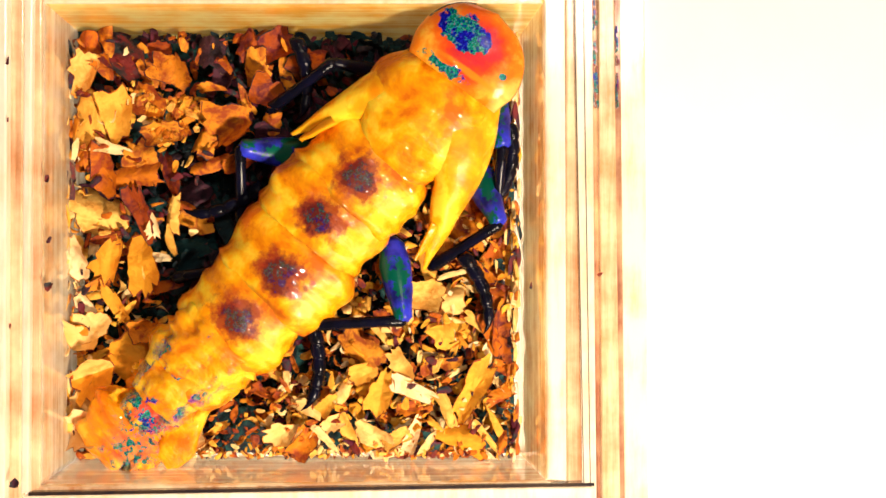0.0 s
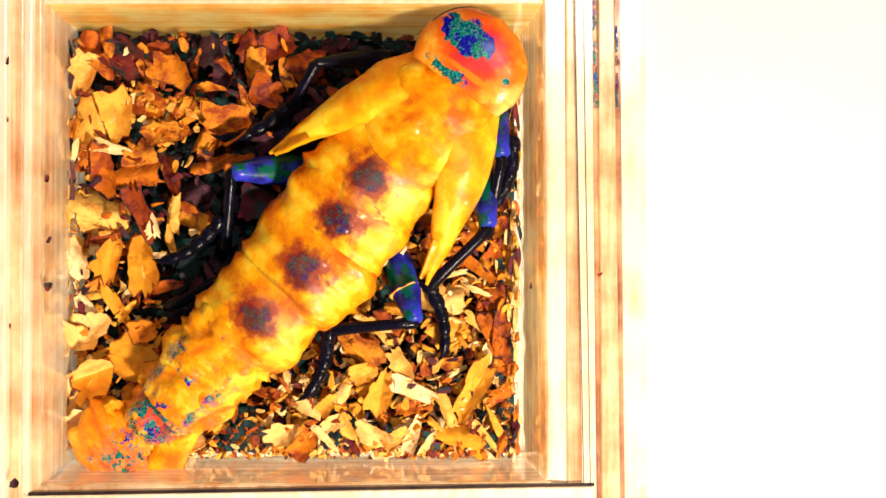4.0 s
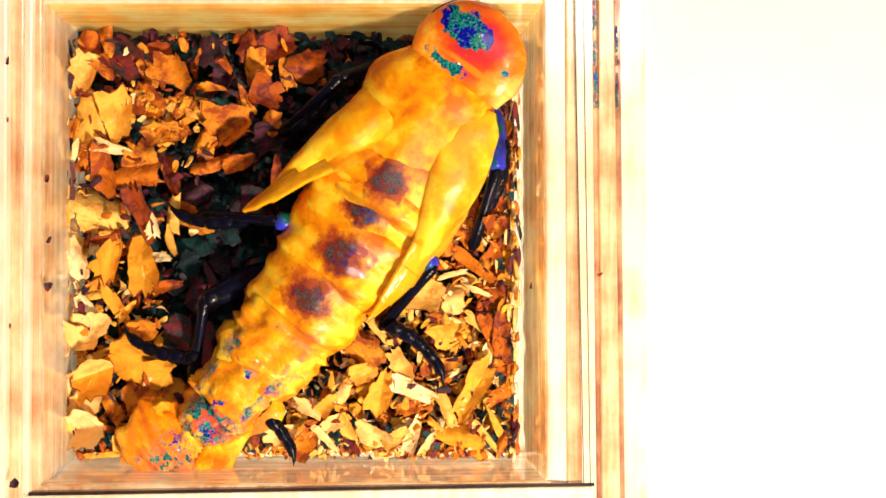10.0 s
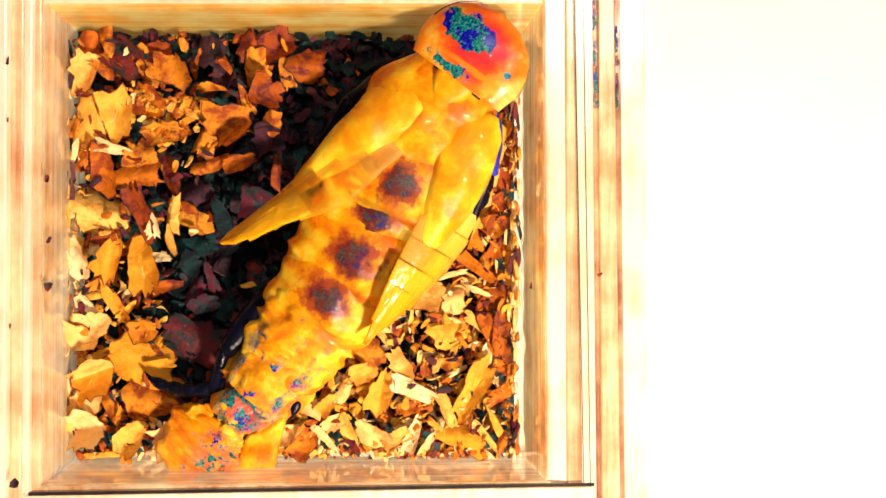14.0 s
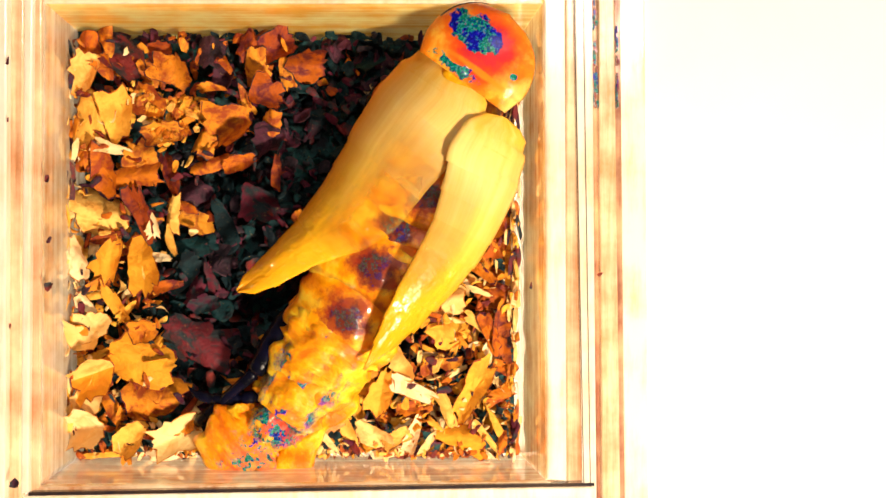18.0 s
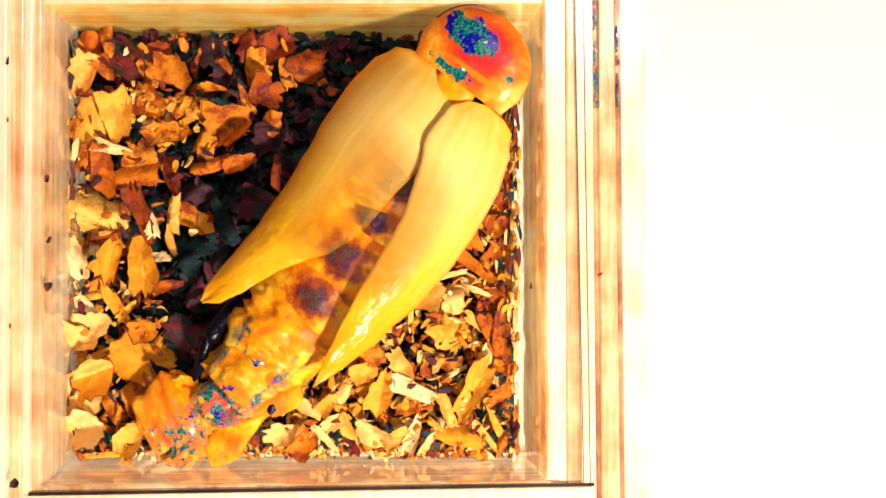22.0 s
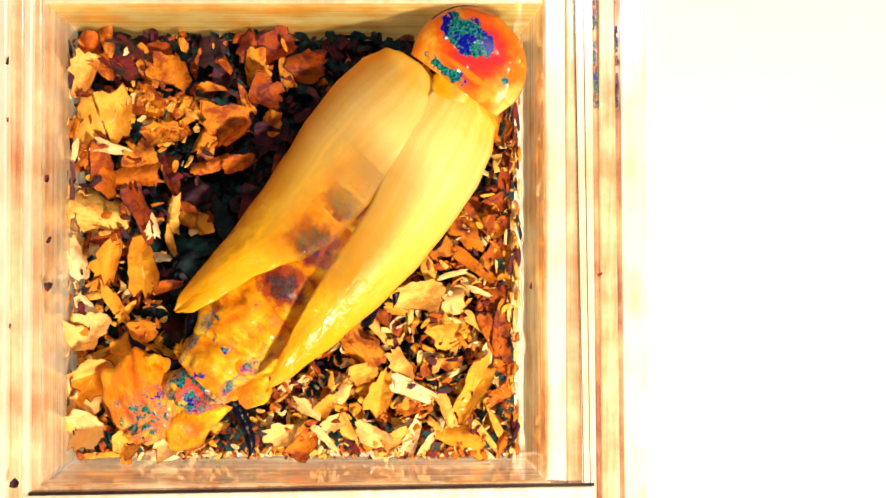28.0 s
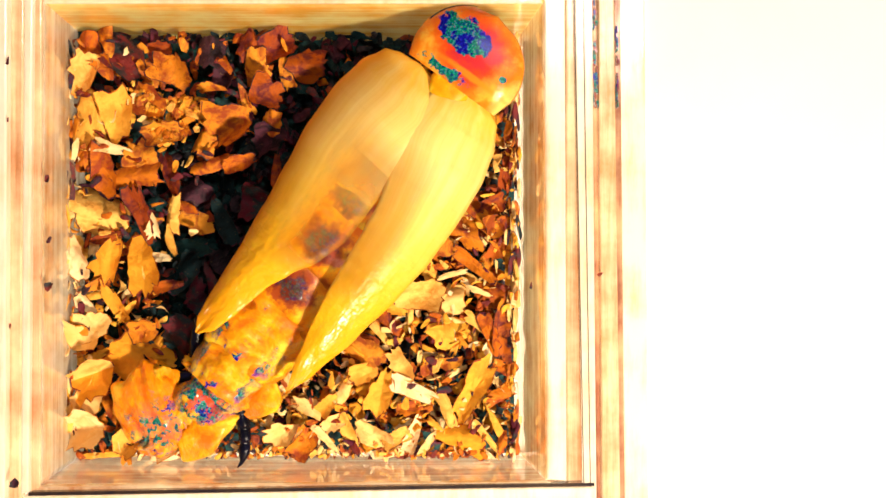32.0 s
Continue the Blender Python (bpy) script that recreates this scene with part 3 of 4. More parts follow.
def segment_bm(length, w_front, w_back, top, seed, folds=0.16):
    bm = bmesh.new()
    rings = []
    for i in range(27):
        f = i / 26
        x = (f - 0.5) * length
        w = w_front + (w_back - w_front) * f
        e = 1 - 0.17 * max(0, 1 - f / 0.25) ** 2 - 0.15 * max(0, (f - 0.72) / 0.28) ** 2 + 0.02 * math.sin(f * 9 + seed)
        ring = oval(x, w * (0.35 + 0.65 * e), top * e, 44 * e, 56, lump=0.09, seed=seed)
        if folds > 0.2:
            ring = [(x, y * (1 + d), z * (1 + d)) for k, (x, y, z) in enumerate(ring) for d in [0.09 * abs(math.sin(k * 0.5 + 2.2 * noise.noise((x * 0.02, seed, k * 0.1)))) - 0.04]]
        rings.append([(x, y * (1 + d), z * (1 + d)) for x, y, z in ring for d in [folds * (0.3 - abs(noise.noise((x * (0.02 + folds * 0.1) + seed, y * 0.014, seed + z * 0.01))))]])
    loft(bm, rings)
    return bm


SEG_W = ((104, 110), (110, 112), (112, 108), (106, 95), (91, 75), (71, 52))
segments = []
for i, (a, b) in enumerate(SEG_W):
    segments.append(part("abdomen_segment", segment_bm(136, a, b, 54, i * 3.1, 0.26 if i >= 4 else 0.12), M_TAIL if i >= 4 else M_TERGITE, beetle))
bm = bmesh.new()
crumple(bm, 1.5, 33.0, 0.5, 92, 76, 50)
tail = part("abdomen_tip", bm, M_TIP, beetle, "wrinkled tip with iridescent dark patches")
bm = bmesh.new()
rings = []
for i in range(15):
    f = i / 14
    w = 42 + 70 * math.sin(math.pi * min(1, 0.12 + f * 0.8)) ** 0.7
    rings.append(oval((f - 0.5) * 196 - 10, w, 30 + 34 * math.sin(math.pi * (0.15 + f * 0.7)), 50, 28, lump=0.14, seed=31))
loft(bm, rings)
thorax = part("thorax", bm, M_THORAX, beetle)
# shield over the head: half-round in front, straight behind
bm = bmesh.new()
rings = []
for i in range(17):
    f = i / 16
    x = -80 + 134 * f
    w = 96 * (1 - (1 - min(1, f / 0.72)) ** 2.3) ** 0.5 * (1 - 0.10 * max(0, (f - 0.75) / 0.25)) + 2
    h = 10 + 24 * math.sin(math.pi * min(1, 0.08 + 0.8 * f)) ** 0.8
    rings.append(oval(x, w, h, 10, 30, lump=0.05, seed=44))
loft(bm, rings)
shield = part("head_shield", bm, M_SHIELD, beetle, "glossy orange-red shield with a dark iridescent patch")
bm = bmesh.new()
rings = []
for i in range(17):
    f = 0.06 + 0.46 * i / 16
    w = 96 * (1 - (1 - min(1, f / 0.72)) ** 2.3) ** 0.5 - 3
    c = Vector((-82 + 134 * f, -w, 15))
    rings.append([c + Vector((0, 1.3 * math.cos(a), 1.3 * math.sin(a))) for a in (0, 1.57, 3.14, 4.71)])
loft(bm, rings)
part("margin", bm, M_LEG, shield, "thin dark rim line")
# small three-cornered plate behind the shield
bm = bmesh.new()
loft(bm, [oval(x, w, 4 + w * 0.28, 10, 28, lump=0.06, seed=12) for x, w in ((-34, 20), (-26, 34), (-8, 36), (14, 26), (34, 14), (46, 5), (50, 1))])
scutellum = part("scutellum", bm, M_PAD, beetle, "small smooth yellow plate between the wing roots")
bm = bmesh.new()
loft(bm, [oval(x, w, w * 0.6, w * 0.6, 16) for x, w in ((-30, 8), (-22, 34), (0, 52), (30, 58), (60, 50))])
head = part("head", bm, M_LEG, beetle, "small black head under the shield")

# wing cases in ten sliding slices each
SLICES = 10
WING_LEN = {-1: 584.0, 1: 606.0}
# breadth away from the fold line and towards it, at steps along each case
WING_OUT = {-1: ((0, 6), (0.012, 44), (0.035, 72), (0.10, 91), (0.2, 95), (0.34, 85), (0.46, 67), (0.6, 49), (0.75, 33), (0.88, 25), (0.96, 18), (1, 3)),
            1: ((0, 6), (0.012, 42), (0.035, 68), (0.10, 88), (0.2, 100), (0.33, 100), (0.47, 94), (0.6, 80), (0.76, 55), (0.91, 26), (1, 1))}
WING_IN = {-1: ((0, 6), (0.012, 50), (0.045, 94), (0.13, 122), (0.24, 112), (0.36, 108), (0.52, 112), (0.62, 98), (0.70, 72), (0.78, 52), (0.88, 39), (0.96, 25), (1, 3)),
           1: ((0, 6), (0.012, 38), (0.05, 66), (0.16, 76), (0.28, 56), (0.42, 39), (0.56, 36), (0.68, 34), (0.78, 28), (0.88, 18), (1, 1))}


def along(stations, f):
    """Value at f, eased between stations."""
    for (a, u), (b, w) in zip(stations, stations[1:]):
        if f <= b:
            q = (f - a) / (b - a)
            return u + (w - u) * (q * q * (3 - 2 * q) * 0.5 + q * 0.5)
    return stations[-1][1]


def wing_slice(i, side):
    bm = bmesh.new()
    s0, s1 = max(0, i / SLICES - 0.014), (i + 1) / SLICES
    mid = (i + 0.5) / SLICES
    rings, places = [], []
    n = 20
    for a in range(10):
        s = s1 * (a / 9) ** 1.9 if i == 0 else s0 + 0.014 * a if a < 2 else i / SLICES + (a - 1) / 8 / SLICES
        outer, inner = along(WING_OUT[side], s) * 0.943, along(WING_IN[side], s) * 0.943
        round_end = min(1.0, 0.25 + s / 0.08)
        row = []
        for b in range(n + 1):
            u = b / n
            y = (-inner + (inner + outer) * u) * side
            lobe = (inner + outer) / 170
            z = (8 + 18 * math.sin(math.pi * u) ** 0.8 - 44 * u ** 2.4) * lobe * round_end
            z += 5.0 * noise.noise((s * 9, u * 2.5, side * 7)) * max(0, (s - 0.45) * 1.8)
            row.append(((s - mid) * WING_LEN[side], y * (0.985 if i and a == 0 else 1), z - (1.2 if i and a == 0 else 0)))
        low = [(x, y * 0.985, z - 5) for x, y, z in row[::-1]]
        rings.append(row + low)
        us = [0.01 + 0.98 * b / n + (2 if side > 0 else 0) for b in range(n + 1)]
        places.append([(s, f) for f in us + us[::-1]])
    made = loft(bm, rings, caps=False)
    for title in ("surface", "joint"):
        bm.loops.layers.uv.new(title)
    layer, joint = bm.loops.layers.uv["surface"], bm.loops.layers.uv["joint"]
    where = {v: (places[a][c], a, c) for a, r in enumerate(made) for c, v in enumerate(r)}
    for face in bm.faces:
        under = min(where[v][2] for v in face.verts) > n
        lap = 1.0 if under or (i and min(where[v][1] for v in face.verts) == 0) else 0.0
        for loop in face.loops:
            loop[layer].uv = where[loop.vert][0]
            loop[joint].uv = (lap, 0)
    return bm


wings = {}
for side in (-1, 1):
    wings[side] = [part("wing_case" if i == 0 else "wing_slice", wing_slice(i, side), M_WING, beetle, "pale yellow wing case, still soft" if i == 0 else "") for i in range(SLICES)]

# soft pads at the roots of the wing cases, broad where they grow out of the thorax
PAD_OUT = ((0, 8), (0.10, 34), (0.30, 47), (0.5, 41), (0.75, 24), (1, 3))
PAD_IN = ((0, 12), (0.10, 50), (0.25, 62), (0.4, 50), (0.6, 33), (0.8, 18), (1, 3))
PAD_TOP = ((0, 3), (0.16, 20), (0.38, 33), (0.65, 24), (1, 3))
shoulders = {}
for side in (-1, 1):
    bm = bmesh.new()
    rings = []
    for i in range(34):
        f = i / 33
        outer, inner, top = along(PAD_OUT, f), along(PAD_IN, f), along(PAD_TOP, f)
        rings.append(oval((f - 0.40) * 340, (outer + inner) / 2, top, top, 44, side * (outer - inner) / 2, lump=0.08, seed=70 + side))
    loft(bm, rings)
    shoulders[side] = part("shoulder", bm, M_PAD, beetle, "smooth soft amber wing root")

# legs
FEMUR, TIBIA, TARSUS = 150, 150, 140


def rod(stations, k=14):
    bm = bmesh.new()
    loft(bm, [oval(x, w, h, h, k) for x, w, h in stations])
    return bm


femur_bm = lambda k: rod([(x, w * k, h * k) for x, w, h in ((0, 12, 10), (12, 22, 16), (50, 28, 20), (95, 25, 19), (132, 17, 15), (146, 16, 15), (152, 8, 8))])
tibia_bm = lambda: rod([(-4, 6, 6), (4, 11, 11), (40, 9.5, 9.5), (100, 10, 10), (140, 12, 11), (152, 7, 7)])


def tarsus_bm():
    """Five joints, slightly bent, ending in a claw."""
    bm = bmesh.new()
    rings = []
    for i in range(5):
        for dx, w in ((0, 11.5), (5, 14.0), (18, 14.5), (24, 12)):
            x = i * 25 + dx
            w *= 1 - 0.07 * i
            rings.append(oval(x, w, w * 0.85, w * 0.85, 12, 14 * math.sin(math.pi * x / 140)))
    rings += [oval(x, w, w, w, 12, y) for x, w, y in ((130, 6, 2), (138, 4, -5), (143, 0.8, -12))]
    loft(bm, rings)
    return bm


LEG_NAMES = ("RH", "RM", "RF", "LH", "LM", "LF")
legs = {}
for key in LEG_NAMES:
    # left hind and front thighs are black: their shade is in the colour
    legs[key] = (part("femur", femur_bm(0.55 if key == "LF" else 1.0), M_LEG if key in ("LH", "LF") else M_FEMUR, beetle, "glossy thigh, blackened for the shade it lies in" if key in ("LH", "LF") else "glossy dark blue thigh"), part("shin", tibia_bm(), M_LEG, beetle, "thin glossy black shin"),
                 part("foot", tarsus_bm(), M_LEG, beetle, "black jointed foot"))

# shed skin behind the tail
shed = tagged(new("shed_skin"), "crumpled translucent orange shed skin stuck to the beetle's tail", "shed skin")


def sac_bm():
    """A collapsed ribbed sac, longest across."""
    bm = bmesh.new()
    for w in bmesh.ops.create_icosphere(bm, subdivisions=5, radius=1.0)["verts"]:
        q = w.co.copy()
        rib = 0.13 * abs(math.sin(q.x * 6 + 2.0 * noise.noise((q.x * 2, q.y * 2, 5)))) + 0.04 * math.sin(q.y * 11 + q.x * 2)
        dent = 0.22 * noise.noise((q.x * 1.6, q.y * 1.6, q.z + 9))
        w.co = Vector((q.x * 60, q.y * 76, q.z * 31)) * (0.92 + rib + dent)
    return bm


def strap_bm():
    """A lumpy folded band from the sac back under the tail."""
    bm = bmesh.new()
    rings = []
    for i in range(31):
        f = i / 30
        g = 1 - f
        x, y = -21 * g * g - 258 * g * f - 218 * f * f, 92 * g * g + 150 * g * f + 38 * f * f
        w = 24 + 10 * math.sin(f * 9) + 8 * noise.noise((f * 6, 2, 7))
        rings.append([(x, y + w * math.cos(a), -6 + (13 + 4 * math.sin(3 * a + f * 20)) * math.sin(a)) for a in (2 * math.pi * k / 18 for k in range(18))])
    loft(bm, rings)
    return bm


part("sac", sac_bm(), M_SHED, shed, "collapsed ribbed orange sac")
part("strap", strap_bm(), M_TAIL, shed, "folded yellow band")
for x, y, sx, sy, sz, seed in ((-52, 26, 50, 44, 20, 7.0), (10, 66, 54, 36, 20, 18.0), (-40, -34, 40, 44, 18, 12.0)):
    bm = bmesh.new()
    crumple(bm, 1.15, seed, 0.5, sx * 0.9, sy * 0.86, sz * 1.3)
    bmesh.ops.translate(bm, verts=bm.verts, vec=(x * 0.8, y, 0))
    part("skin_fold", bm, M_SHED, shed)


# ---- how things move ----
def track(text):
    """Rows of numbers written as 't: a b c ...' a line."""
    out = []
    for line in text.strip().splitlines():
        t, rest = line.split(":")
        out.append((float(t), [float(q) for q in rest.split()]))
    return out


# head shield x y, five segments x y, tail x y
BODY = track("""
0: 832 98  640 315 572 385 505 480 430 558 358 628 290 695
0.5: 842 112  680 345 622 414 555 502 479 580 410 650 330 705
1: 840 106  668 318 605 385 545 473 464 552 386 635 302 700
1.5: 844 124  678 350 625 425 558 522 470 595 400 660 305 724
2: 840 110  690 315 632 385 563 470 474 557 395 635 318 695
2.5: 842 118  666 340 605 400 536 487 460 567 388 635 302 710
3: 838 108  655 322 602 388 532 470 452 556 382 626 294 712
3.5: 838 106  660 315 604 388 540 470 460 555 382 630 298 712
5.5: 836 106  645 310 615 375 550 456 463 550 390 630 302 712
6: 836 100  695 290 650 350 603 435 530 515 462 590 385 672
7: 835 120  676 340 622 395 568 475 509 545 435 630 346 720
8: 834 112  680 325 636 388 583 462 522 538 444 625 365 708
9: 838 96  688 322 650 380 604 452 542 530 470 618 388 712
10: 836 92  690 320 652 370 610 446 552 522 480 613 393 712
11: 836 92  690 322 652 370 608 444 550 522 482 610 390 708
12: 836 92  692 322 658 370 612 444 558 522 488 612 392 702
13: 837 94  700 325 662 376 624 446 570 520 502 600 420 694
14: 840 96  711 325 672 380 630 450 583 523 524 602 452 690
14.5: 841 96  717 328 676 384 632 454 584 530 528 610 454 700
16.5: 848 98  742 338 704 396 664 470 624 550 577 628 514 716
17: 850 99  746 345 700 404 662 470 626 552 580 630 522 714
18: 851 98  756 345 710 402 668 468 618 556 568 632 510 716
19: 850 97  752 350 703 405 662 468 616 547 566 622 510 704
20: 849 98  750 344 697 402 652 464 606 538 550 610 488 694
21: 848 100  728 342 675 398 632 466 578 532 522 598 454 684
22: 844 102  712 325 668 385 614 452 560 522 496 595 414 682
22.5: 840 103  692 322 636 380 592 446 536 512 474 580 392 668
23: 838 104  680 318 628 374 576 438 520 512 455 580 378 658
24: 838 106  675 310 630 365 570 432 510 500 448 568 366 650
25: 837 105  668 312 622 366 570 432 510 505 445 578 358 674
27.5: 836 105  672 308 622 362 565 430 505 503 446 577 358 668
28: 836 104  672 300 620 360 562 428 508 500 442 574 366 658
30: 834 104  676 300 632 356 574 426 520 505 455 580 380 674
32: 832 103  676 298 635 354 578 426 524 504 460 582 384 676
""")
# left case: shoulder, middle, tip x y, roll; then the right one
WINGS = track("""
0: 725 142 629 177 530 248 52   826 209 806 330 735 462 46
0.5: 710 154 609 202 508 284 54   836 229 818 340 732 452 46
1: 708 144 599 192 498 274 54   832 219 810 345 718 466 46
1.5: 714 164 614 207 510 274 54   836 234 820 350 745 472 46
2: 710 142 604 190 496 268 54   836 219 820 345 732 468 46
2.5: 714 152 609 197 506 264 54   839 229 818 350 746 482 46
3: 712 144 604 192 492 268 54   836 219 813 345 752 475 46
3.5: 712 144 601 192 486 268 54   834 216 810 345 748 488 46
5.5: 716 154 606 214 475 300 52   834 219 803 360 742 500 46
6: 718 152 598 219 463 307 50   846 204 816 350 738 505 46
7: 716 177 588 244 425 367 48   836 239 778 390 702 540 46
8: 716 172 598 236 453 345 48   834 229 773 400 700 560 46
9: 731 162 608 236 443 365 46   839 214 773 400 672 562 46
10: 736 160 606 239 433 371 46   842 209 768 405 655 565 46
11: 734 155 603 237 430 374 45   842 209 766 408 655 568 46
12: 733 150 597 240 421 392 44   844 209 762 415 652 574 46
13: 730 126 574 252 408 415 42   858 209 760 425 650 580 34
14: 756 130 570 294 396 426 36   868 212 752 432 650 602 28
14.5: 768 120 573 302 402 434 33   872 214 754 438 646 615 27
16.5: 792 112 600 330 420 488 16   886 216 772 440 642 648 26
17: 798 112 606 336 414 504 13   888 215 776 440 645 650 25
18: 804 110 606 348 422 514 9   890 215 778 440 648 650 24
19: 804 108 604 350 412 526 6   888 214 776 436 645 650 22
20: 796 106 594 336 398 534 4   876 204 762 436 630 655 18
21: 782 106 578 342 376 544 3   868 198 742 446 592 676 13
22: 764 110 562 334 358 534 3   862 192 722 440 556 684 14
22.5: 752 116 550 328 346 524 7   852 182 702 440 540 690 11
23: 746 115 536 330 324 528 5   838 172 680 436 516 690 8
24: 745 115 532 332 318 526 4   836 170 672 434 500 688 6
25: 745 115 530 334 318 526 3   836 170 672 434 506 688 5
27.5: 745 115 527 336 309 550 2   835 170 662 434 490 694 4
28: 745 115 527 336 310 552 2   835 170 654 434 470 694 3
30: 745 115 532 340 336 566 2   835 170 662 436 486 694 3
32: 745 115 536 346 348 590 2   835 170 668 438 504 698 3
""")
SHED = track("""
0: 212 758
1: 195 770
2: 195 768
3.5: 195 778
5.5: 210 775
6: 288 748
7: 255 780
9: 285 770
10: 280 780
12: 295 780
13: 335 780
14: 352 788
16.5: 425 785
17: 430 785
18: 420 785
19: 428 770
20: 408 770
21: 372 760
22: 308 732
23: 270 705
24: 252 692
25: 248 698
28: 250 692
32: 268 714
""")
# hip, knee, ankle, tip of each leg
LEG_ROWS = {
    "RH": track("""
0: 690 425 715 568 556 575 545 725
0.5: 722 440 765 562 600 570 563 714
1: 704 445 730 572 560 585 535 735
1.5: 715 450 745 590 590 595 545 740
2: 700 460 735 596 560 595 530 735
2.5: 718 430 752 545 590 550 520 670
3.5: 702 440 740 562 580 575 533 700
5.5: 690 470 710 592 570 605 535 770
6: 700 470 680 590 520 680 530 805
7: 690 483 664 582 500 705 610 818
8: 590 500 530 615 460 745 505 820
9: 580 480 525 610 448 735 518 815
10: 580 480 520 610 455 738 526 815
13: 600 480 530 620 466 750 508 815
14.5: 620 480 560 600 540 650 520 710
17: 640 500 600 600 590 650 570 700
21: 600 480 550 590 530 640 500 690
23: 540 480 450 600 408 718 452 805
28: 530 480 445 600 402 718 448 805
32: 540 490 455 610 415 742 430 825
"""),
    "RM": track("""
0: 845 300 884 396 815 440 866 585
0.5: 850 345 873 402 780 445 800 520
1: 850 335 866 415 762 490 796 622
2: 850 345 852 420 780 456 770 520
2.5: 862 325 885 400 772 480 814 616
3.5: 855 310 870 400 760 500 790 630
5.5: 840 325 848 430 740 540 775 655
6: 780 380 828 432 718 535 785 655
7: 700 400 790 450 705 560 732 680
9: 690 410 770 472 690 575 788 668
10: 690 410 768 472 682 571 790 672
12: 690 410 765 475 660 565 757 665
13: 680 400 740 480 690 540 745 545
14.5: 680 400 730 470 690 520 720 560
32: 660 370 700 440 680 490 700 530
"""),
    "RF": track("""
0: 876 190 890 260 884 335 880 360
7: 876 240 888 290 868 370 860 390
13: 870 260 872 310 852 360 850 380
17: 850 260 850 310 830 360 830 380
32: 830 260 830 310 800 360 800 380
"""),
    "LH": track("""
0: 480 420 440 470 380 480 330 540
2: 470 420 420 470 380 480 292 570
5.5: 470 440 410 490 370 520 290 560
7: 470 440 400 470 330 562 190 556
9: 480 480 395 535 345 622 225 602
10: 480 480 362 532 341 630 218 588
13: 480 500 388 590 370 660 250 640
14.5: 500 520 400 640 380 690 262 684
17: 540 540 460 660 420 700 330 700
19: 530 540 440 660 400 690 340 690
21: 480 520 390 640 360 690 300 690
23: 440 480 345 560 325 640 232 606
28: 430 480 340 560 322 640 225 600
32: 440 490 350 580 336 655 255 640
"""),
    "LM": track("""
0: 545 270 425 262 422 345 330 380
0.5: 540 300 420 318 400 380 300 430
1: 530 300 405 310 390 400 300 470
1.5: 540 300 410 315 395 400 225 460
2: 540 305 385 332 400 400 300 480
2.5: 540 300 420 300 400 380 280 500
3.5: 540 290 410 300 400 380 280 470
5.5: 530 310 415 330 385 430 260 500
6: 530 315 430 345 378 480 225 520
7: 560 370 455 385 350 470 240 560
9: 600 420 490 390 420 385 305 370
10: 600 420 490 390 420 385 300 372
13: 620 450 580 465 520 470 430 470
14.5: 640 450 600 470 570 500 540 530
17: 660 450 620 480 590 510 560 540
32: 640 430 600 460 570 490 540 520
"""),
    "LF": track("""
0: 660 120 590 110 530 150 535 210
0.5: 655 90 590 90 500 110 510 240
2: 735 66 588 74 546 150 535 215
2.5: 710 76 570 92 520 175 440 235
3.5: 695 84 560 105 505 195 372 248
6: 640 110 560 140 520 180 480 260
9: 660 110 600 130 560 160 500 230
13: 670 120 610 160 580 200 540 260
17: 680 160 640 220 620 260 600 300
32: 660 160 620 220 600 260 580 300
"""),
}


def between(rows, t):
    """Values at t, along straight lines between rows."""
    if t <= rows[0][0]:
        return rows[0][1]
    for (a, u), (b, w) in zip(rows, rows[1:]):
        if t <= b:
            f = (t - a) / (b - a)
            return [p + (q - p) * f for p, q in zip(u, w)]
    return rows[-1][1]


def heading(ax, ay, bx, by):
    """Plan heading from a to b, degrees anticlockwise from east."""
    return math.degrees(math.atan2(-(by - ay), bx - ax))


def arc(a, m, b):
    """The curve from a over m to b: points at even steps and its length."""
    cx, cy = 2 * m[0] - (a[0] + b[0]) / 2, 2 * m[1] - (a[1] + b[1]) / 2
    pts = []
    for i in range(41):
        f = i / 40
        g = 1 - f
        pts.append((g * g * a[0] + 2 * g * f * cx + f * f * b[0], g * g * a[1] + 2 * g * f * cy + f * f * b[1]))
    return pts, sum(math.dist(p, q) for p, q in zip(pts, pts[1:]))


def bow(a, m, b, d):
    """Point and heading at the distance d along the arc from a over m to b."""
    pts, _ = arc(a, m, b)
    for p, q in zip(pts, pts[1:]):
        step = math.dist(p, q)
        if d <= step or q is pts[-1]:
            f = d / step
            return p[0] + (q[0] - p[0]) * f, p[1] + (q[1] - p[1]) * f, heading(*p, *q)
        d -= step


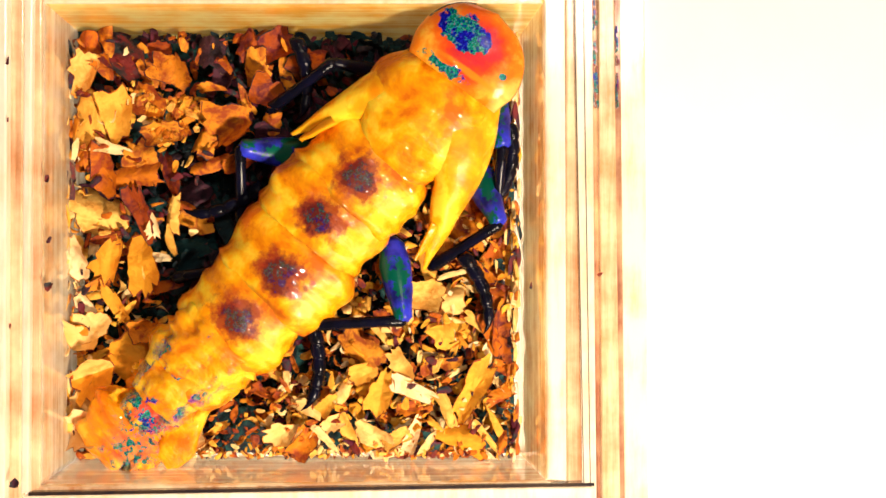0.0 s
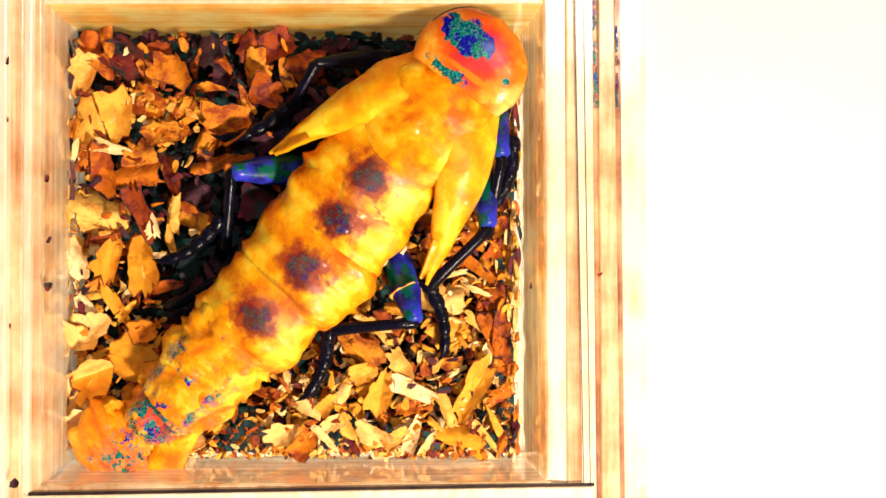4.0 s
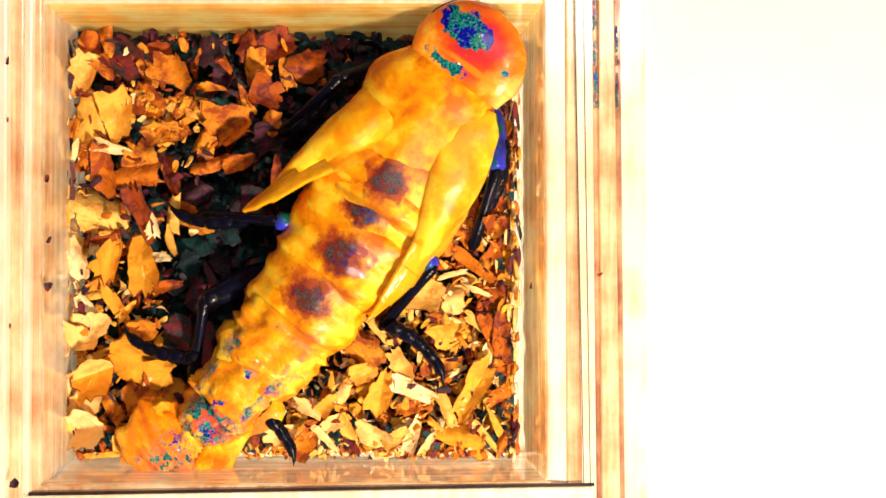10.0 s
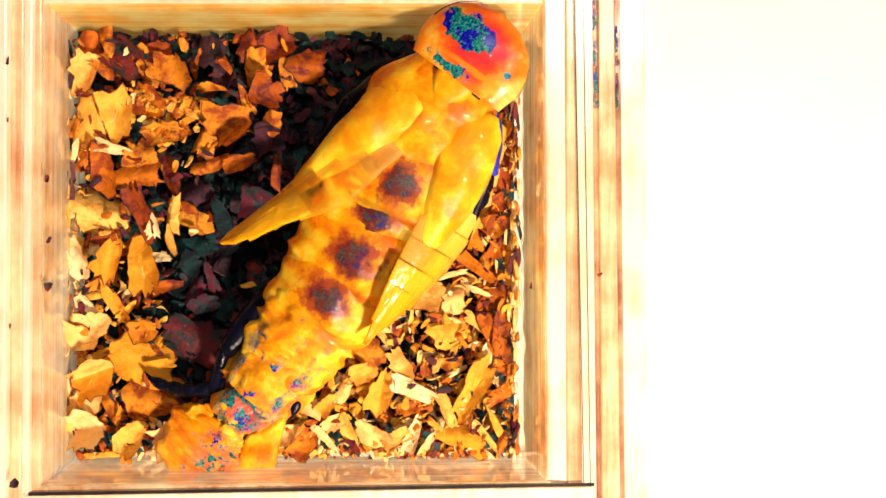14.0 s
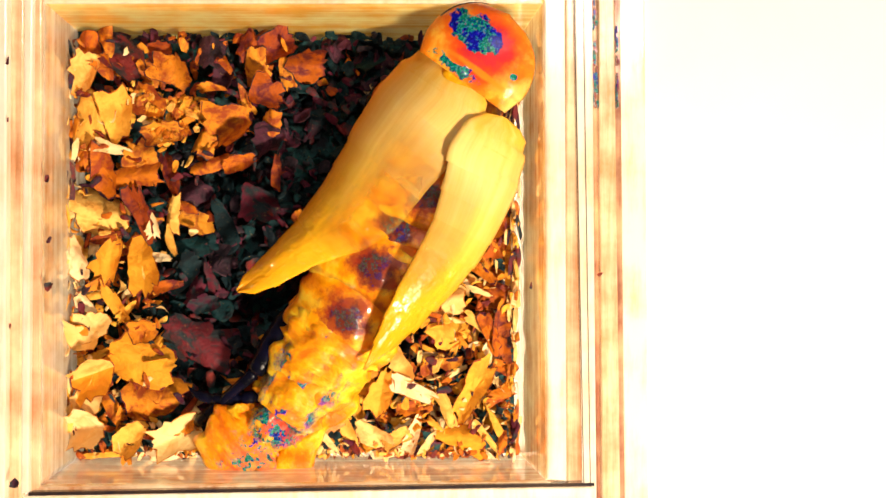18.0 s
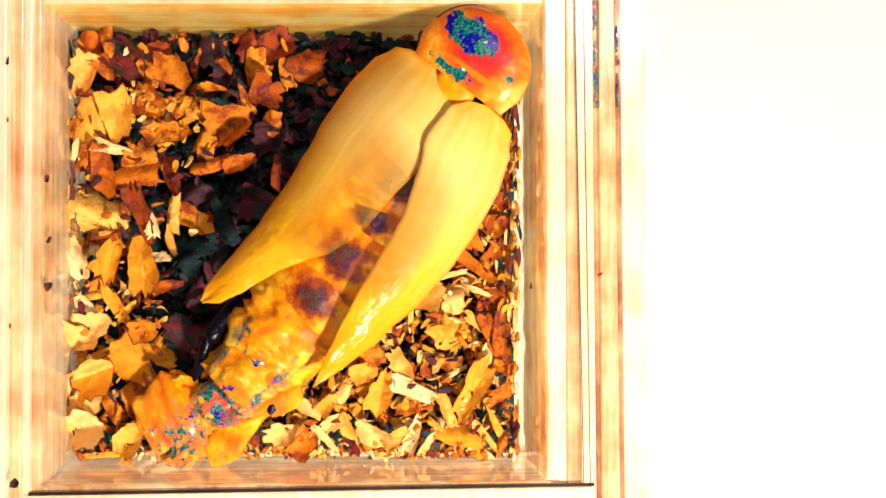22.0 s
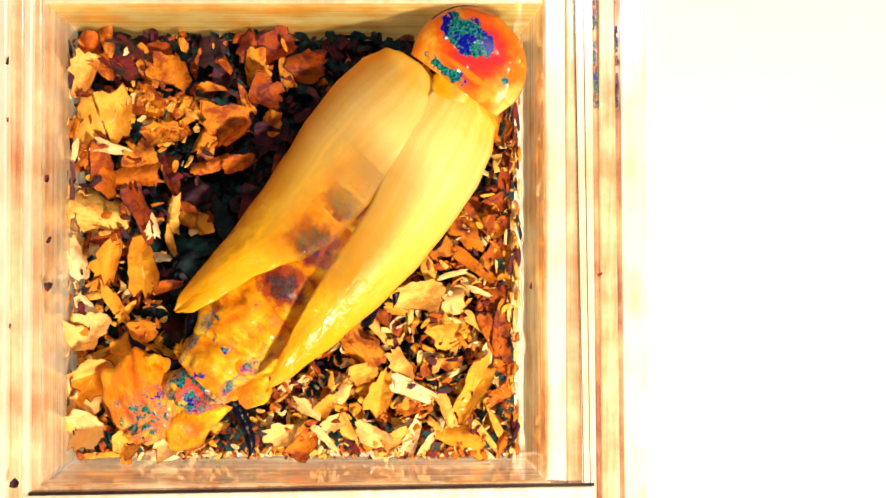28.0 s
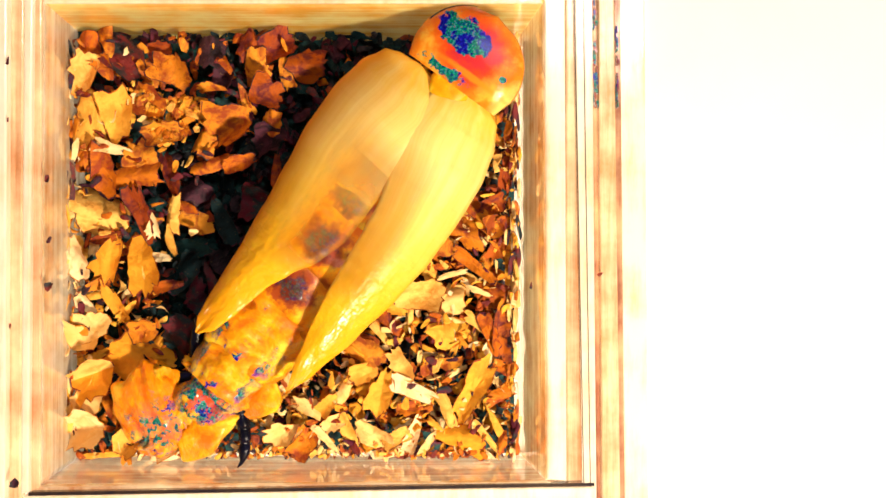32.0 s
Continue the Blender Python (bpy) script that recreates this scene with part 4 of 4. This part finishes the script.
def motions():
    body = {ob: [] for ob in (*segments, tail, thorax, shield, scutellum, head)}
    for t, q in BODY:
        pts = [(q[i], q[i + 1]) for i in range(2, 14, 2)]
        hx, hy = q[0], q[1]
        six = ((pts[4][0] + pts[5][0]) / 2, (pts[4][1] + pts[5][1]) / 2)
        chain = [(hx - 75, hy + 105), *pts[:5], six, pts[5]]
        for i, ob in enumerate((*segments, tail)):
            a, c, b = chain[i], chain[i + 1], chain[min(i + 2, 7)]
            body[ob].append((t, turn(at(c[0], c[1], 62 - 3 * i), heading(*a, *b), -2)))
        sink = min(1.0, max(0.0, (t - 12) / 4))
        body[thorax].append((t, turn(at(hx - 88 + 4 * sink, hy + 118 + 22 * sink, 81 - 25 * sink), heading(hx, hy, *pts[0]), -6)))
        body[shield].append((t, turn(at(hx, hy, 138), -126, -4)))
        body[scutellum].append((t, turn(at(hx - 44, hy + 60, 122 + 15 * sink), -126, -5)))
        body[head].append((t, turn(at(hx + 4, hy + 2, 112), -126, 0)))
    for ob, rows in body.items():
        walk(ob, rows)
    for side, k in ((-1, 0), (1, 7)):
        rows = []
        for t, q in WINGS:
            a, m, b = q[k:k + 2], q[k + 2:k + 4], q[k + 4:k + 6]
            span = arc(a, m, b)[1]
            x, y, head_deg = bow(a, m, b, max(8.0, min(0.3 * span, span - 205)))
            head_deg = 0.5 * (head_deg + bow(a, m, b, 0.7 * span)[2])
            low = min(1.0, max(0.0, (t - 14.5) / 1.9))
            hx, hy = between(BODY, t)[:2]
            x, y = x + (hx - 128 + 6 * side - x) * low, y + (hy + 172 + 5 * side - y) * low
            rows.append((t, turn(at(x, y, 96 - 94 * low), head_deg, -6 + 3 * low, side * -0.45 * q[k + 6])))
        walk(shoulders[side], rows)
        for i, ob in enumerate(wings[side]):
            rows = []
            for t, q in WINGS:
                a, m, b, roll = q[k:k + 2], q[k + 2:k + 4], q[k + 4:k + 6], q[k + 6]
                span = arc(a, m, b)[1]
                full = WING_LEN[side] * 1.06
                tight = max(0.0, 1 - span / full)
                ease = min(1.0, max(0.0, (span / full - 0.56) / 0.10))
                step = full / SLICES * (1 - ease * (1 - min(1.0, span / full)))
                d = span - (SLICES - i - 0.5) * step
                fold = min(1.0, max(0.0, (step * 0.3 - d) / 70))
                x, y, head_deg = bow(a, m, b, d)
                h = 126 + (0.95 * min(1.0, max(0.0, (t - 11) / 4)) - 0.62) * roll - i * (1.2 + 1.6 * ease * tight) + (7 if side > 0 else 0)
                h -= (78 + 40 * min(1.0, max(0.0, (t - 11) / 2))) * max(0.0, 1 - max(0.0, d) / (0.8 * span)) * (1 - min(1.0, max(0.0, (t - 14.5) / 1.9)))
                hx, hy = between(BODY, t)[:2]
                x, y, h = x + (hx - 92 - x) * 0.8 * fold, y + (hy + 122 - y) * 0.8 * fold, h + (58 - h) * min(1.0, 2.5 * fold)
                rows.append((t, turn(at(x, y, h), head_deg, -1.15, side * -roll * (1 - 0.8 * fold))))
            walk(ob, rows)
    for key, (femur, tibia, tarsus) in legs.items():
        rows = {femur: [], tibia: [], tarsus: []}
        for t, _ in BODY:
            q = between(LEG_ROWS[key], t)
            j = [(q[i], q[i + 1]) for i in range(0, 8, 2)]
            for ob, a, b, size, ha, up in ((femur, j[0], j[1], FEMUR, 34, 1), (tibia, j[1], j[2], TIBIA, 58, -0.6), (tarsus, j[2], j[3], TARSUS, 16, 0)):
                flat = min(1.0, max(0.5, math.hypot(b[0] - a[0], b[1] - a[1]) / size))
                pitch = up * min(30, math.degrees(math.acos(flat)))
                m = turn(at(a[0], a[1], ha), heading(*a, *b), pitch)
                if ob != tibia:
                    end = at(b[0], b[1], 60 if ob == femur else 32)
                    m.translation = end - m.to_3x3() @ Vector((size * U, 0, 0))
                rows[ob].append((t, m))
        for ob in rows:
            walk(ob, rows[ob])
    rows = []
    for t, q in SHED:
        tx, ty = between(BODY, t)[12:14]
        rows.append((t, turn(at(q[0], q[1], 34), heading(tx, ty, q[0], q[1]))))
    walk(shed, rows)


# ---- chips one by one ----
# x, y, length, width, heading, tone (0 cream, 1 gold, 2 orange, 3 brown, 4 maroon, 5 teal-black), taper
# tone 5 chips here carry the shade beside the beetle in their colour
for row in ((225, 110, 84, 62, -55, 4, 0), (375, 90, 60, 46, 80, 5, 0), (283, 90, 48, 34, 10, 3, 0.2), (465, 362, 74, 54, -20, 4, 0.3), (395, 390, 92, 30, 110, 5, 0.2),
            (345, 606, 136, 86, -20, 4, 0.1), (340, 345, 70, 46, 20, 5, 0), (490, 82, 68, 54, 30, 3, 0), (330, 482, 84, 36, 60, 5, 0), (336, 440, 78, 44, 10, 5, 0), (475, 250, 58, 48, 40, 5, 0)):
    flake(*row, h=-6)
for row in ((152, 78, 58, 44, 90, 2, 0), (190, 72, 66, 26, 105, 2, -0.5), (155, 130, 80, 46, 80, 1, 0), (188, 120, 46, 30, -60, 2, 0.4), (265, 130, 62, 32, -60, 2, 0),
            (312, 128, 96, 56, -35, 2, 0.2), (440, 84, 56, 38, 60, 3, 0), (455, 122, 82, 46, 90, 2, 0.3), (470, 166, 64, 50, -20, 3, 0), (437, 182, 68, 18, 110, 2, 0.5)):
    flake(*row, h=4)
for row in ((160, 222, 112, 66, 82, 1, 0.3), (208, 206, 96, 56, 95, 1, -0.2), (410, 228, 76, 70, 5, 2, 0), (362, 242, 70, 34, 70, 2, 0.2), (480, 216, 46, 38, 80, 2, 0),
            (375, 155, 54, 14, -8, 2, 0.5), (402, 116, 34, 16, -60, 2, 0.4), (200, 262, 76, 20, -14, 0, 0.4), (246, 276, 64, 54, 10, 2, 0), (155, 272, 52, 28, 62, 2, 0.3)):
    flake(*row, h=7)
for row in ((265, 185, 76, 52, -30, 2, 0), (266, 208, 44, 18, 25, 0, 0.2), (326, 190, 58, 44, -40, 2, 0), (290, 236, 78, 38, 8, 2, 0), (240, 180, 34, 24, 60, 0, 0),
            (300, 215, 30, 16, 70, 1, 0.3), (325, 228, 34, 20, -60, 2, 0), (350, 205, 40, 18, -30, 1, 0.4), (506, 130, 66, 24, 100, 2, 0.4), (545, 118, 76, 60, 10, 3, 0)):
    flake(*row, h=5)
for row in ((185, 302, 92, 42, 95, 2, 0.1), (240, 312, 100, 48, 12, 2, -0.2), (175, 376, 98, 88, -28, 1, 0.1), (250, 376, 112, 36, -68, 3, 0.3), (272, 400, 48, 22, 90, 0, 0.7),
            (195, 456, 88, 44, 66, 1, 0.4), (252, 470, 112, 52, -76, 1, -0.1), (130, 456, 92, 46, -62, 0, 0.2), (305, 382, 70, 28, 82, 1, 0), (300, 428, 58, 16, 100, 1, 0.6)):
    flake(*row, h=6)
for row in ((346, 392, 70, 40, -20, 2, 0), (300, 306, 82, 32, 110, 3, 0.3), (375, 292, 82, 26, 22, 2, 0.3), (426, 290, 58, 30, 20, 2, 0.3), (490, 302, 70, 16, 86, 3, 0.2),
            (190, 422, 58, 22, 10, 3, 0), (372, 492, 56, 18, 110, 4, 0.4), (345, 520, 54, 30, 70, 4, 0), (300, 505, 60, 20, 10, 3, 0.4), (325, 365, 60, 20, -20, 2, 0.3)):
    flake(*row, h=1)
for row in ((205, 540, 88, 24, -58, 1, 0.1), (224, 552, 50, 14, 50, 1, 0.3), (255, 586, 56, 46, 10, 2, 0), (165, 580, 68, 56, 20, 0, 0), (250, 642, 122, 92, -22, 1, 0),
            (272, 708, 124, 72, 14, 2, 0.4), (165, 662, 80, 68, 40, 1, 0), (362, 538, 52, 34, 20, 4, 0), (440, 666, 70, 16, 76, 2, 0.2), (150, 762, 82, 66, 10, 0, 0)):
    flake(*row, h=4)
for row in ((235, 776, 76, 46, 52, 1, 0), (200, 726, 70, 28, -60, 2, 0), (312, 772, 100, 66, 20, 0, 0), (326, 754, 52, 36, 20, 2, 0), (302, 802, 90, 24, 4, 0, 0),
            (150, 714, 70, 54, 60, 0, 0), (180, 806, 88, 12, 4, 1, 0.2), (150, 600, 44, 60, 80, 0, 0), (150, 535, 50, 24, -50, 0, 0.3), (180, 500, 50, 20, 30, 2, 0.2)):
    flake(*row, h=2)
for row in ((640, 616, 92, 60, -30, 2, 0.2), (668, 584, 62, 18, -50, 1, 0.3), (796, 590, 74, 62, 12, 1, 0), (676, 692, 88, 46, 72, 1, 0.2), (712, 650, 72, 36, -52, 1, 0.3),
            (730, 690, 82, 38, -20, 0, 0.2), (840, 690, 124, 50, 60, 1, 0.1), (790, 722, 82, 26, -68, 1, 0.2), (815, 776, 92, 60, -30, 1, 0), (868, 590, 82, 34, -70, 2, 0.2)):
    flake(*row, h=6)
for row in ((862, 622, 46, 24, 70, 0, 0.3), (892, 650, 48, 28, -20, 2, 0), (886, 592, 96, 40, 92, 3, 0), (884, 700, 58, 34, 30, 2, 0), (545, 722, 70, 38, -20, 0, 0),
            (580, 718, 48, 34, 50, 1, 0.3), (610, 692, 60, 26, 60, 0, 0.3), (648, 690, 46, 34, 0, 1, 0), (640, 658, 58, 44, 20, 1, 0), (500, 770, 68, 46, 10, 0, 0)):
    flake(*row, h=3)
for row in ((536, 782, 62, 54, 60, 2, 0), (576, 776, 74, 16, -48, 0, 0.3), (590, 748, 58, 34, 30, 0, 0.2), (616, 762, 70, 32, -60, 1, 0.2), (660, 770, 70, 48, -20, 0, 0),
            (700, 776, 58, 34, 20, 1, 0), (732, 768, 72, 26, 70, 0, 0.3), (702, 800, 100, 26, 8, 0, 0), (760, 782, 50, 16, 60, 0, 0.4), (774, 756, 46, 12, -40, 1, 0.4)):
    flake(*row, h=3)
for row in ((860, 772, 72, 16, -50, 1, 0.3), (876, 748, 70, 14, 118, 1, 0.4), (890, 784, 40, 20, 80, 2, 0), (725, 722, 46, 30, 10, 2, 0), (822, 412, 82, 56, -58, 2, 0.2),
            (780, 432, 68, 42, -30, 2, 0.2), (757, 476, 66, 30, 108, 1, 0.1), (735, 522, 92, 66, 5, 1, 0), (790, 532, 80, 68, -5, 0, 0), (840, 470, 94, 28, -36, 2, 0.2)):
    flake(*row, h=6)
for row in ((856, 392, 66, 34, -60, 2, 0.3), (880, 400, 48, 46, 30, 2, 0.4), (905, 462, 96, 32, 90, 1, 0), (908, 532, 80, 24, 86, 0, 0.2), (870, 522, 70, 54, -20, 3, 0),
            (846, 516, 48, 13, -20, 0, 0.2), (800, 486, 56, 12, 16, 0, 0), (692, 574, 70, 28, -40, 3, 0.2), (842, 570, 60, 24, -45, 1, 0.2), (700, 548, 48, 24, -10, 1, 0)):
    flake(*row, h=3)
for row in ((880, 440, 50, 32, 60, 3, 0), (872, 362, 50, 40, 20, 3, 0), (836, 366, 50, 36, -50, 3, 0), (896, 300, 80, 22, 84, 3, 0.2), (900, 240, 60, 18, 92, 2, 0.2), (770, 640, 60, 40, 20, 4, 0), (800, 640, 50, 24, 10, 2, 0.2)):
    flake(*row, h=-4)
for row in ((84, 316, 14, 80, 4, 1), (86, 424, 13, 60, 4, 1), (86, 508, 15, 70, 4, 2), (14, 108, 14, 85, 4, 0), (14, 212, 8, 85, 4, 0), (1062, 486, 10, 40, 3, 1), (26, 857, 16, 50, 4, 2), (18, 578, 10, 80, 3, 0), (940, 505, 12, 80, 4, 0)):
    crumb = chip(*row, h=RIM + 4)
    crumb.parent, crumb.name = None, "bark_crumb"
    tagged(crumb, "tiny dark bark crumb lying on the plastic rim", "crumb", "crumbs on the rim")
chip(343, 411, 19, 20, 0, 1, h=16)


def shade_zone(x, y):
    """Strip beside the beetle where lower, darker chips carry its shadow in their colour."""
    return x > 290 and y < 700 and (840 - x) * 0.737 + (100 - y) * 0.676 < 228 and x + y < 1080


# teal-black chips put the cast shadow of the beetle into the bedding
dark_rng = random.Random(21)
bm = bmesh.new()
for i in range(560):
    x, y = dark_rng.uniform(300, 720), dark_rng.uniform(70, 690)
    if shade_zone(x, y):
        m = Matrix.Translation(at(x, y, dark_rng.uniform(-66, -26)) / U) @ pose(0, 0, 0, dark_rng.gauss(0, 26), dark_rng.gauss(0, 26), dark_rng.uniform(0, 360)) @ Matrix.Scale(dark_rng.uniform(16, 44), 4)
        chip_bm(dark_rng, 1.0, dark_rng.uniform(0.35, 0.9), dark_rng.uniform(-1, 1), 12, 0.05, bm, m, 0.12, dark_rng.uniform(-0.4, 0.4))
tagged(part("bark_layer", bm, M_TEAL_SHADE, bedding, "teal-black broken chips laid in for the shadow of the beetle"), kind="stuff")
spots = []
tries = 0
while len(spots) < 165 and tries < 30000:
    tries += 1
    x, y = rng.uniform(140, 896), rng.uniform(74, 800)
    far = 1 if x + y < 1050 and not (x < 290 and y > 430) else 0
    gap = 31 + 25 * far
    if all((x - a) ** 2 + (y - b) ** 2 > gap * gap for a, b in spots):
        spots.append((x, y))
        # only the darkest tones where the beetle's shadow is coloured in
        tone = rng.choice((4, 5, 5)) if shade_zone(x, y) else rng.choice((3, 4, 5, 2, 4)) if far else rng.choice((0, 1, 1, 2, 3))
        chip(x, y, rng.uniform(32, 56) + 10 * far, rng.uniform(0, 360), tone, rng.choice((0, 1, 2, 3) if far else (0, 0, 3, 0)), rng.uniform(-58, -36) if shade_zone(x, y) else rng.uniform(-44, -18) if far else rng.uniform(-30, -6), 36)
# the teal-black crumbs add gap shade as colour
for mat, count, title in ((M_CREAM, 430, "fine cream wood flakes"), (M_PALE, 560, "fine pale wood flakes"), (M_ORANGE, 640, "fine orange wood flakes"), (M_BROWN, 700, "fine brown wood flakes"), (M_DARK, 420, "fine maroon bark crumbs"), (M_TEAL_SHADE, 1100, "fine teal-black crumbs carrying shade in the gaps")):
    bm = bmesh.new()
    for i in range(count):
        x, y = rng.uniform(134, 906), rng.uniform(66, 806)
        if i % 12 == 0:
            x = rng.choice((131 + abs(rng.gauss(0, 8)), 907 - abs(rng.gauss(0, 8))))
        elif i % 12 == 1:
            y = 808 - abs(rng.gauss(0, 9))
        elif i % 24 == 2:
            y = 62 + abs(rng.gauss(0, 7))
        near = x + y > 1050 or i % 12 < 2 or (x < 290 and y > 430)
        pale = mat in (M_CREAM, M_PALE)
        if (mat in (M_DARK, M_TEAL_SHADE) and near and rng.random() < 0.5) or (not near and rng.random() < (0.93 if pale else 0.74 if mat == M_ORANGE else 0.5 if mat == M_BROWN else 0.1)):
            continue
        if mat not in (M_DARK, M_TEAL_SHADE) and shade_zone(x, y) and rng.random() < 0.85:
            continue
        size = rng.uniform(9, 20) if i % 12 < 2 else 10 + 36 * rng.random() ** 2.0 if near else rng.uniform(9, 34)
        m = Matrix.Translation(at(x, y, rng.uniform(-66, -12) if mat == M_TEAL_SHADE else rng.uniform(-70, -30) if mat == M_DARK else rng.uniform(-12, 8) if i % 12 < 2 else rng.uniform(-66, -4)) / U) @ pose(0, 0, 0, rng.gauss(0, 24), rng.gauss(0, 24), rng.uniform(0, 360)) @ Matrix.Scale(size, 4)
        if i % 6 == 0:
            shaving_bm(rng, bm, m @ Matrix.Scale(1.3, 4), rng.uniform(0.2, 0.45))
            continue
        chip_bm(rng, 1.0, rng.uniform(0.22, 0.7), rng.uniform(-0.9, 0.9), 9, 0.06, bm, m, 0.12, rng.uniform(-0.5, 0.5))
    tagged(part("flake_layer", bm, mat, bedding, title), kind="stuff")
# crumbs gathered on the crumbly brown pieces
for mat in (M_PALE, M_ORANGE):
    bm = bmesh.new()
    for i in range(70):
        x, y = rng.choice(((262, 186), (325, 190), (292, 236), (240, 178), (350, 200)))
        m = Matrix.Translation(at(x + rng.gauss(0, 18), y + rng.gauss(0, 15), rng.uniform(5, 11)) / U) @ pose(0, 0, 0, rng.gauss(0, 14), rng.gauss(0, 14), rng.uniform(0, 360)) @ Matrix.Scale(5 + 22 * rng.random() ** 2, 4)
        chip_bm(rng, 1.0, rng.uniform(0.35, 0.9), rng.uniform(-0.6, 0.6), 9, 0.06, bm, m, 0.25)
    tagged(part("crumb_layer", bm, mat, bedding, "pale crumbs lying on the chips"), kind="stuff")
# small broken bits scattered on top of the chips
for mat, count in ((M_CREAM, 60), (M_PALE, 120), (M_ORANGE, 170), (M_BROWN, 150), (M_DARK, 130)):
    bm = bmesh.new()
    for i in range(count):
        x, y = rng.uniform(138, 900), rng.uniform(70, 800)
        if (shade_zone(x, y) and mat != M_DARK) or (x + y < 900 and mat in (M_CREAM, M_PALE) and x > 240):
            continue
        m = Matrix.Translation(at(x, y, rng.uniform(-4, 13)) / U) @ pose(0, 0, 0, rng.gauss(0, 18), rng.gauss(0, 18), rng.uniform(0, 360)) @ Matrix.Scale(rng.uniform(8, 30), 4)
        chip_bm(rng, 1.0, rng.uniform(0.2, 0.6), rng.uniform(-1.4, 1.4), 11, 0.04, bm, m, 0.1, rng.uniform(-0.6, 0.6))
    tagged(part("bit_layer", bm, mat, bedding, "small broken wood bits"), kind="stuff")
# curled shards standing among the paler chips
for mat, count in ((M_CREAM, 150), (M_PALE, 170), (M_ORANGE, 120)):
    bm = bmesh.new()
    for i in range(count):
        x, y = rng.uniform(470, 900), rng.uniform(360, 806)
        if x + y < 1180:
            continue
        m = Matrix.Translation(at(x, y, rng.uniform(-14, 4)) / U) @ pose(0, 0, 0, rng.gauss(0, 28), rng.gauss(0, 20), rng.gauss(50, 60)) @ Matrix.Scale(rng.uniform(16, 42), 4)
        if i % 2:
            shaving_bm(rng, bm, m, rng.uniform(0.2, 0.4))
        else:
            chip_bm(rng, 1.0, rng.uniform(0.18, 0.42), rng.uniform(-1.6, 1.6), 12, 0.04, bm, m, 0.1, rng.uniform(-0.6, 0.6))
    tagged(part("shard_layer", bm, mat, bedding, "curled wood shards"), kind="stuff")
# upright slivers added in place of chips mirrored in the clear walls
for mat, count in ((M_CREAM, 60), (M_PALE, 56), (M_ORANGE, 44), (M_DARK, 70)):
    bm = bmesh.new()
    for i in range(count):
        x = 121 + rng.gauss(0, 5) if i % 2 else 911 + rng.gauss(0, 5)
        y = rng.uniform(70, 800)
        if mat == M_DARK and y > 560 and rng.random() < 0.6:
            continue
        m = Matrix.Translation(at(x, y, rng.uniform(0, 22)) / U) @ pose(0, 0, 0, rng.gauss(0, 20), rng.gauss(0, 25), 90 + rng.gauss(0, 7)) @ Matrix.Scale(rng.uniform(16, 48), 4)
        chip_bm(rng, 1.0, rng.uniform(0.10, 0.30), rng.uniform(-0.9, 0.9), 10, 0.04, bm, m, 0.08, rng.uniform(-0.5, 0.5))
    tagged(part("sliver_layer", bm, mat, bedding, "thin wood slivers standing in for chips mirrored in the walls"), kind="stuff")

motions()
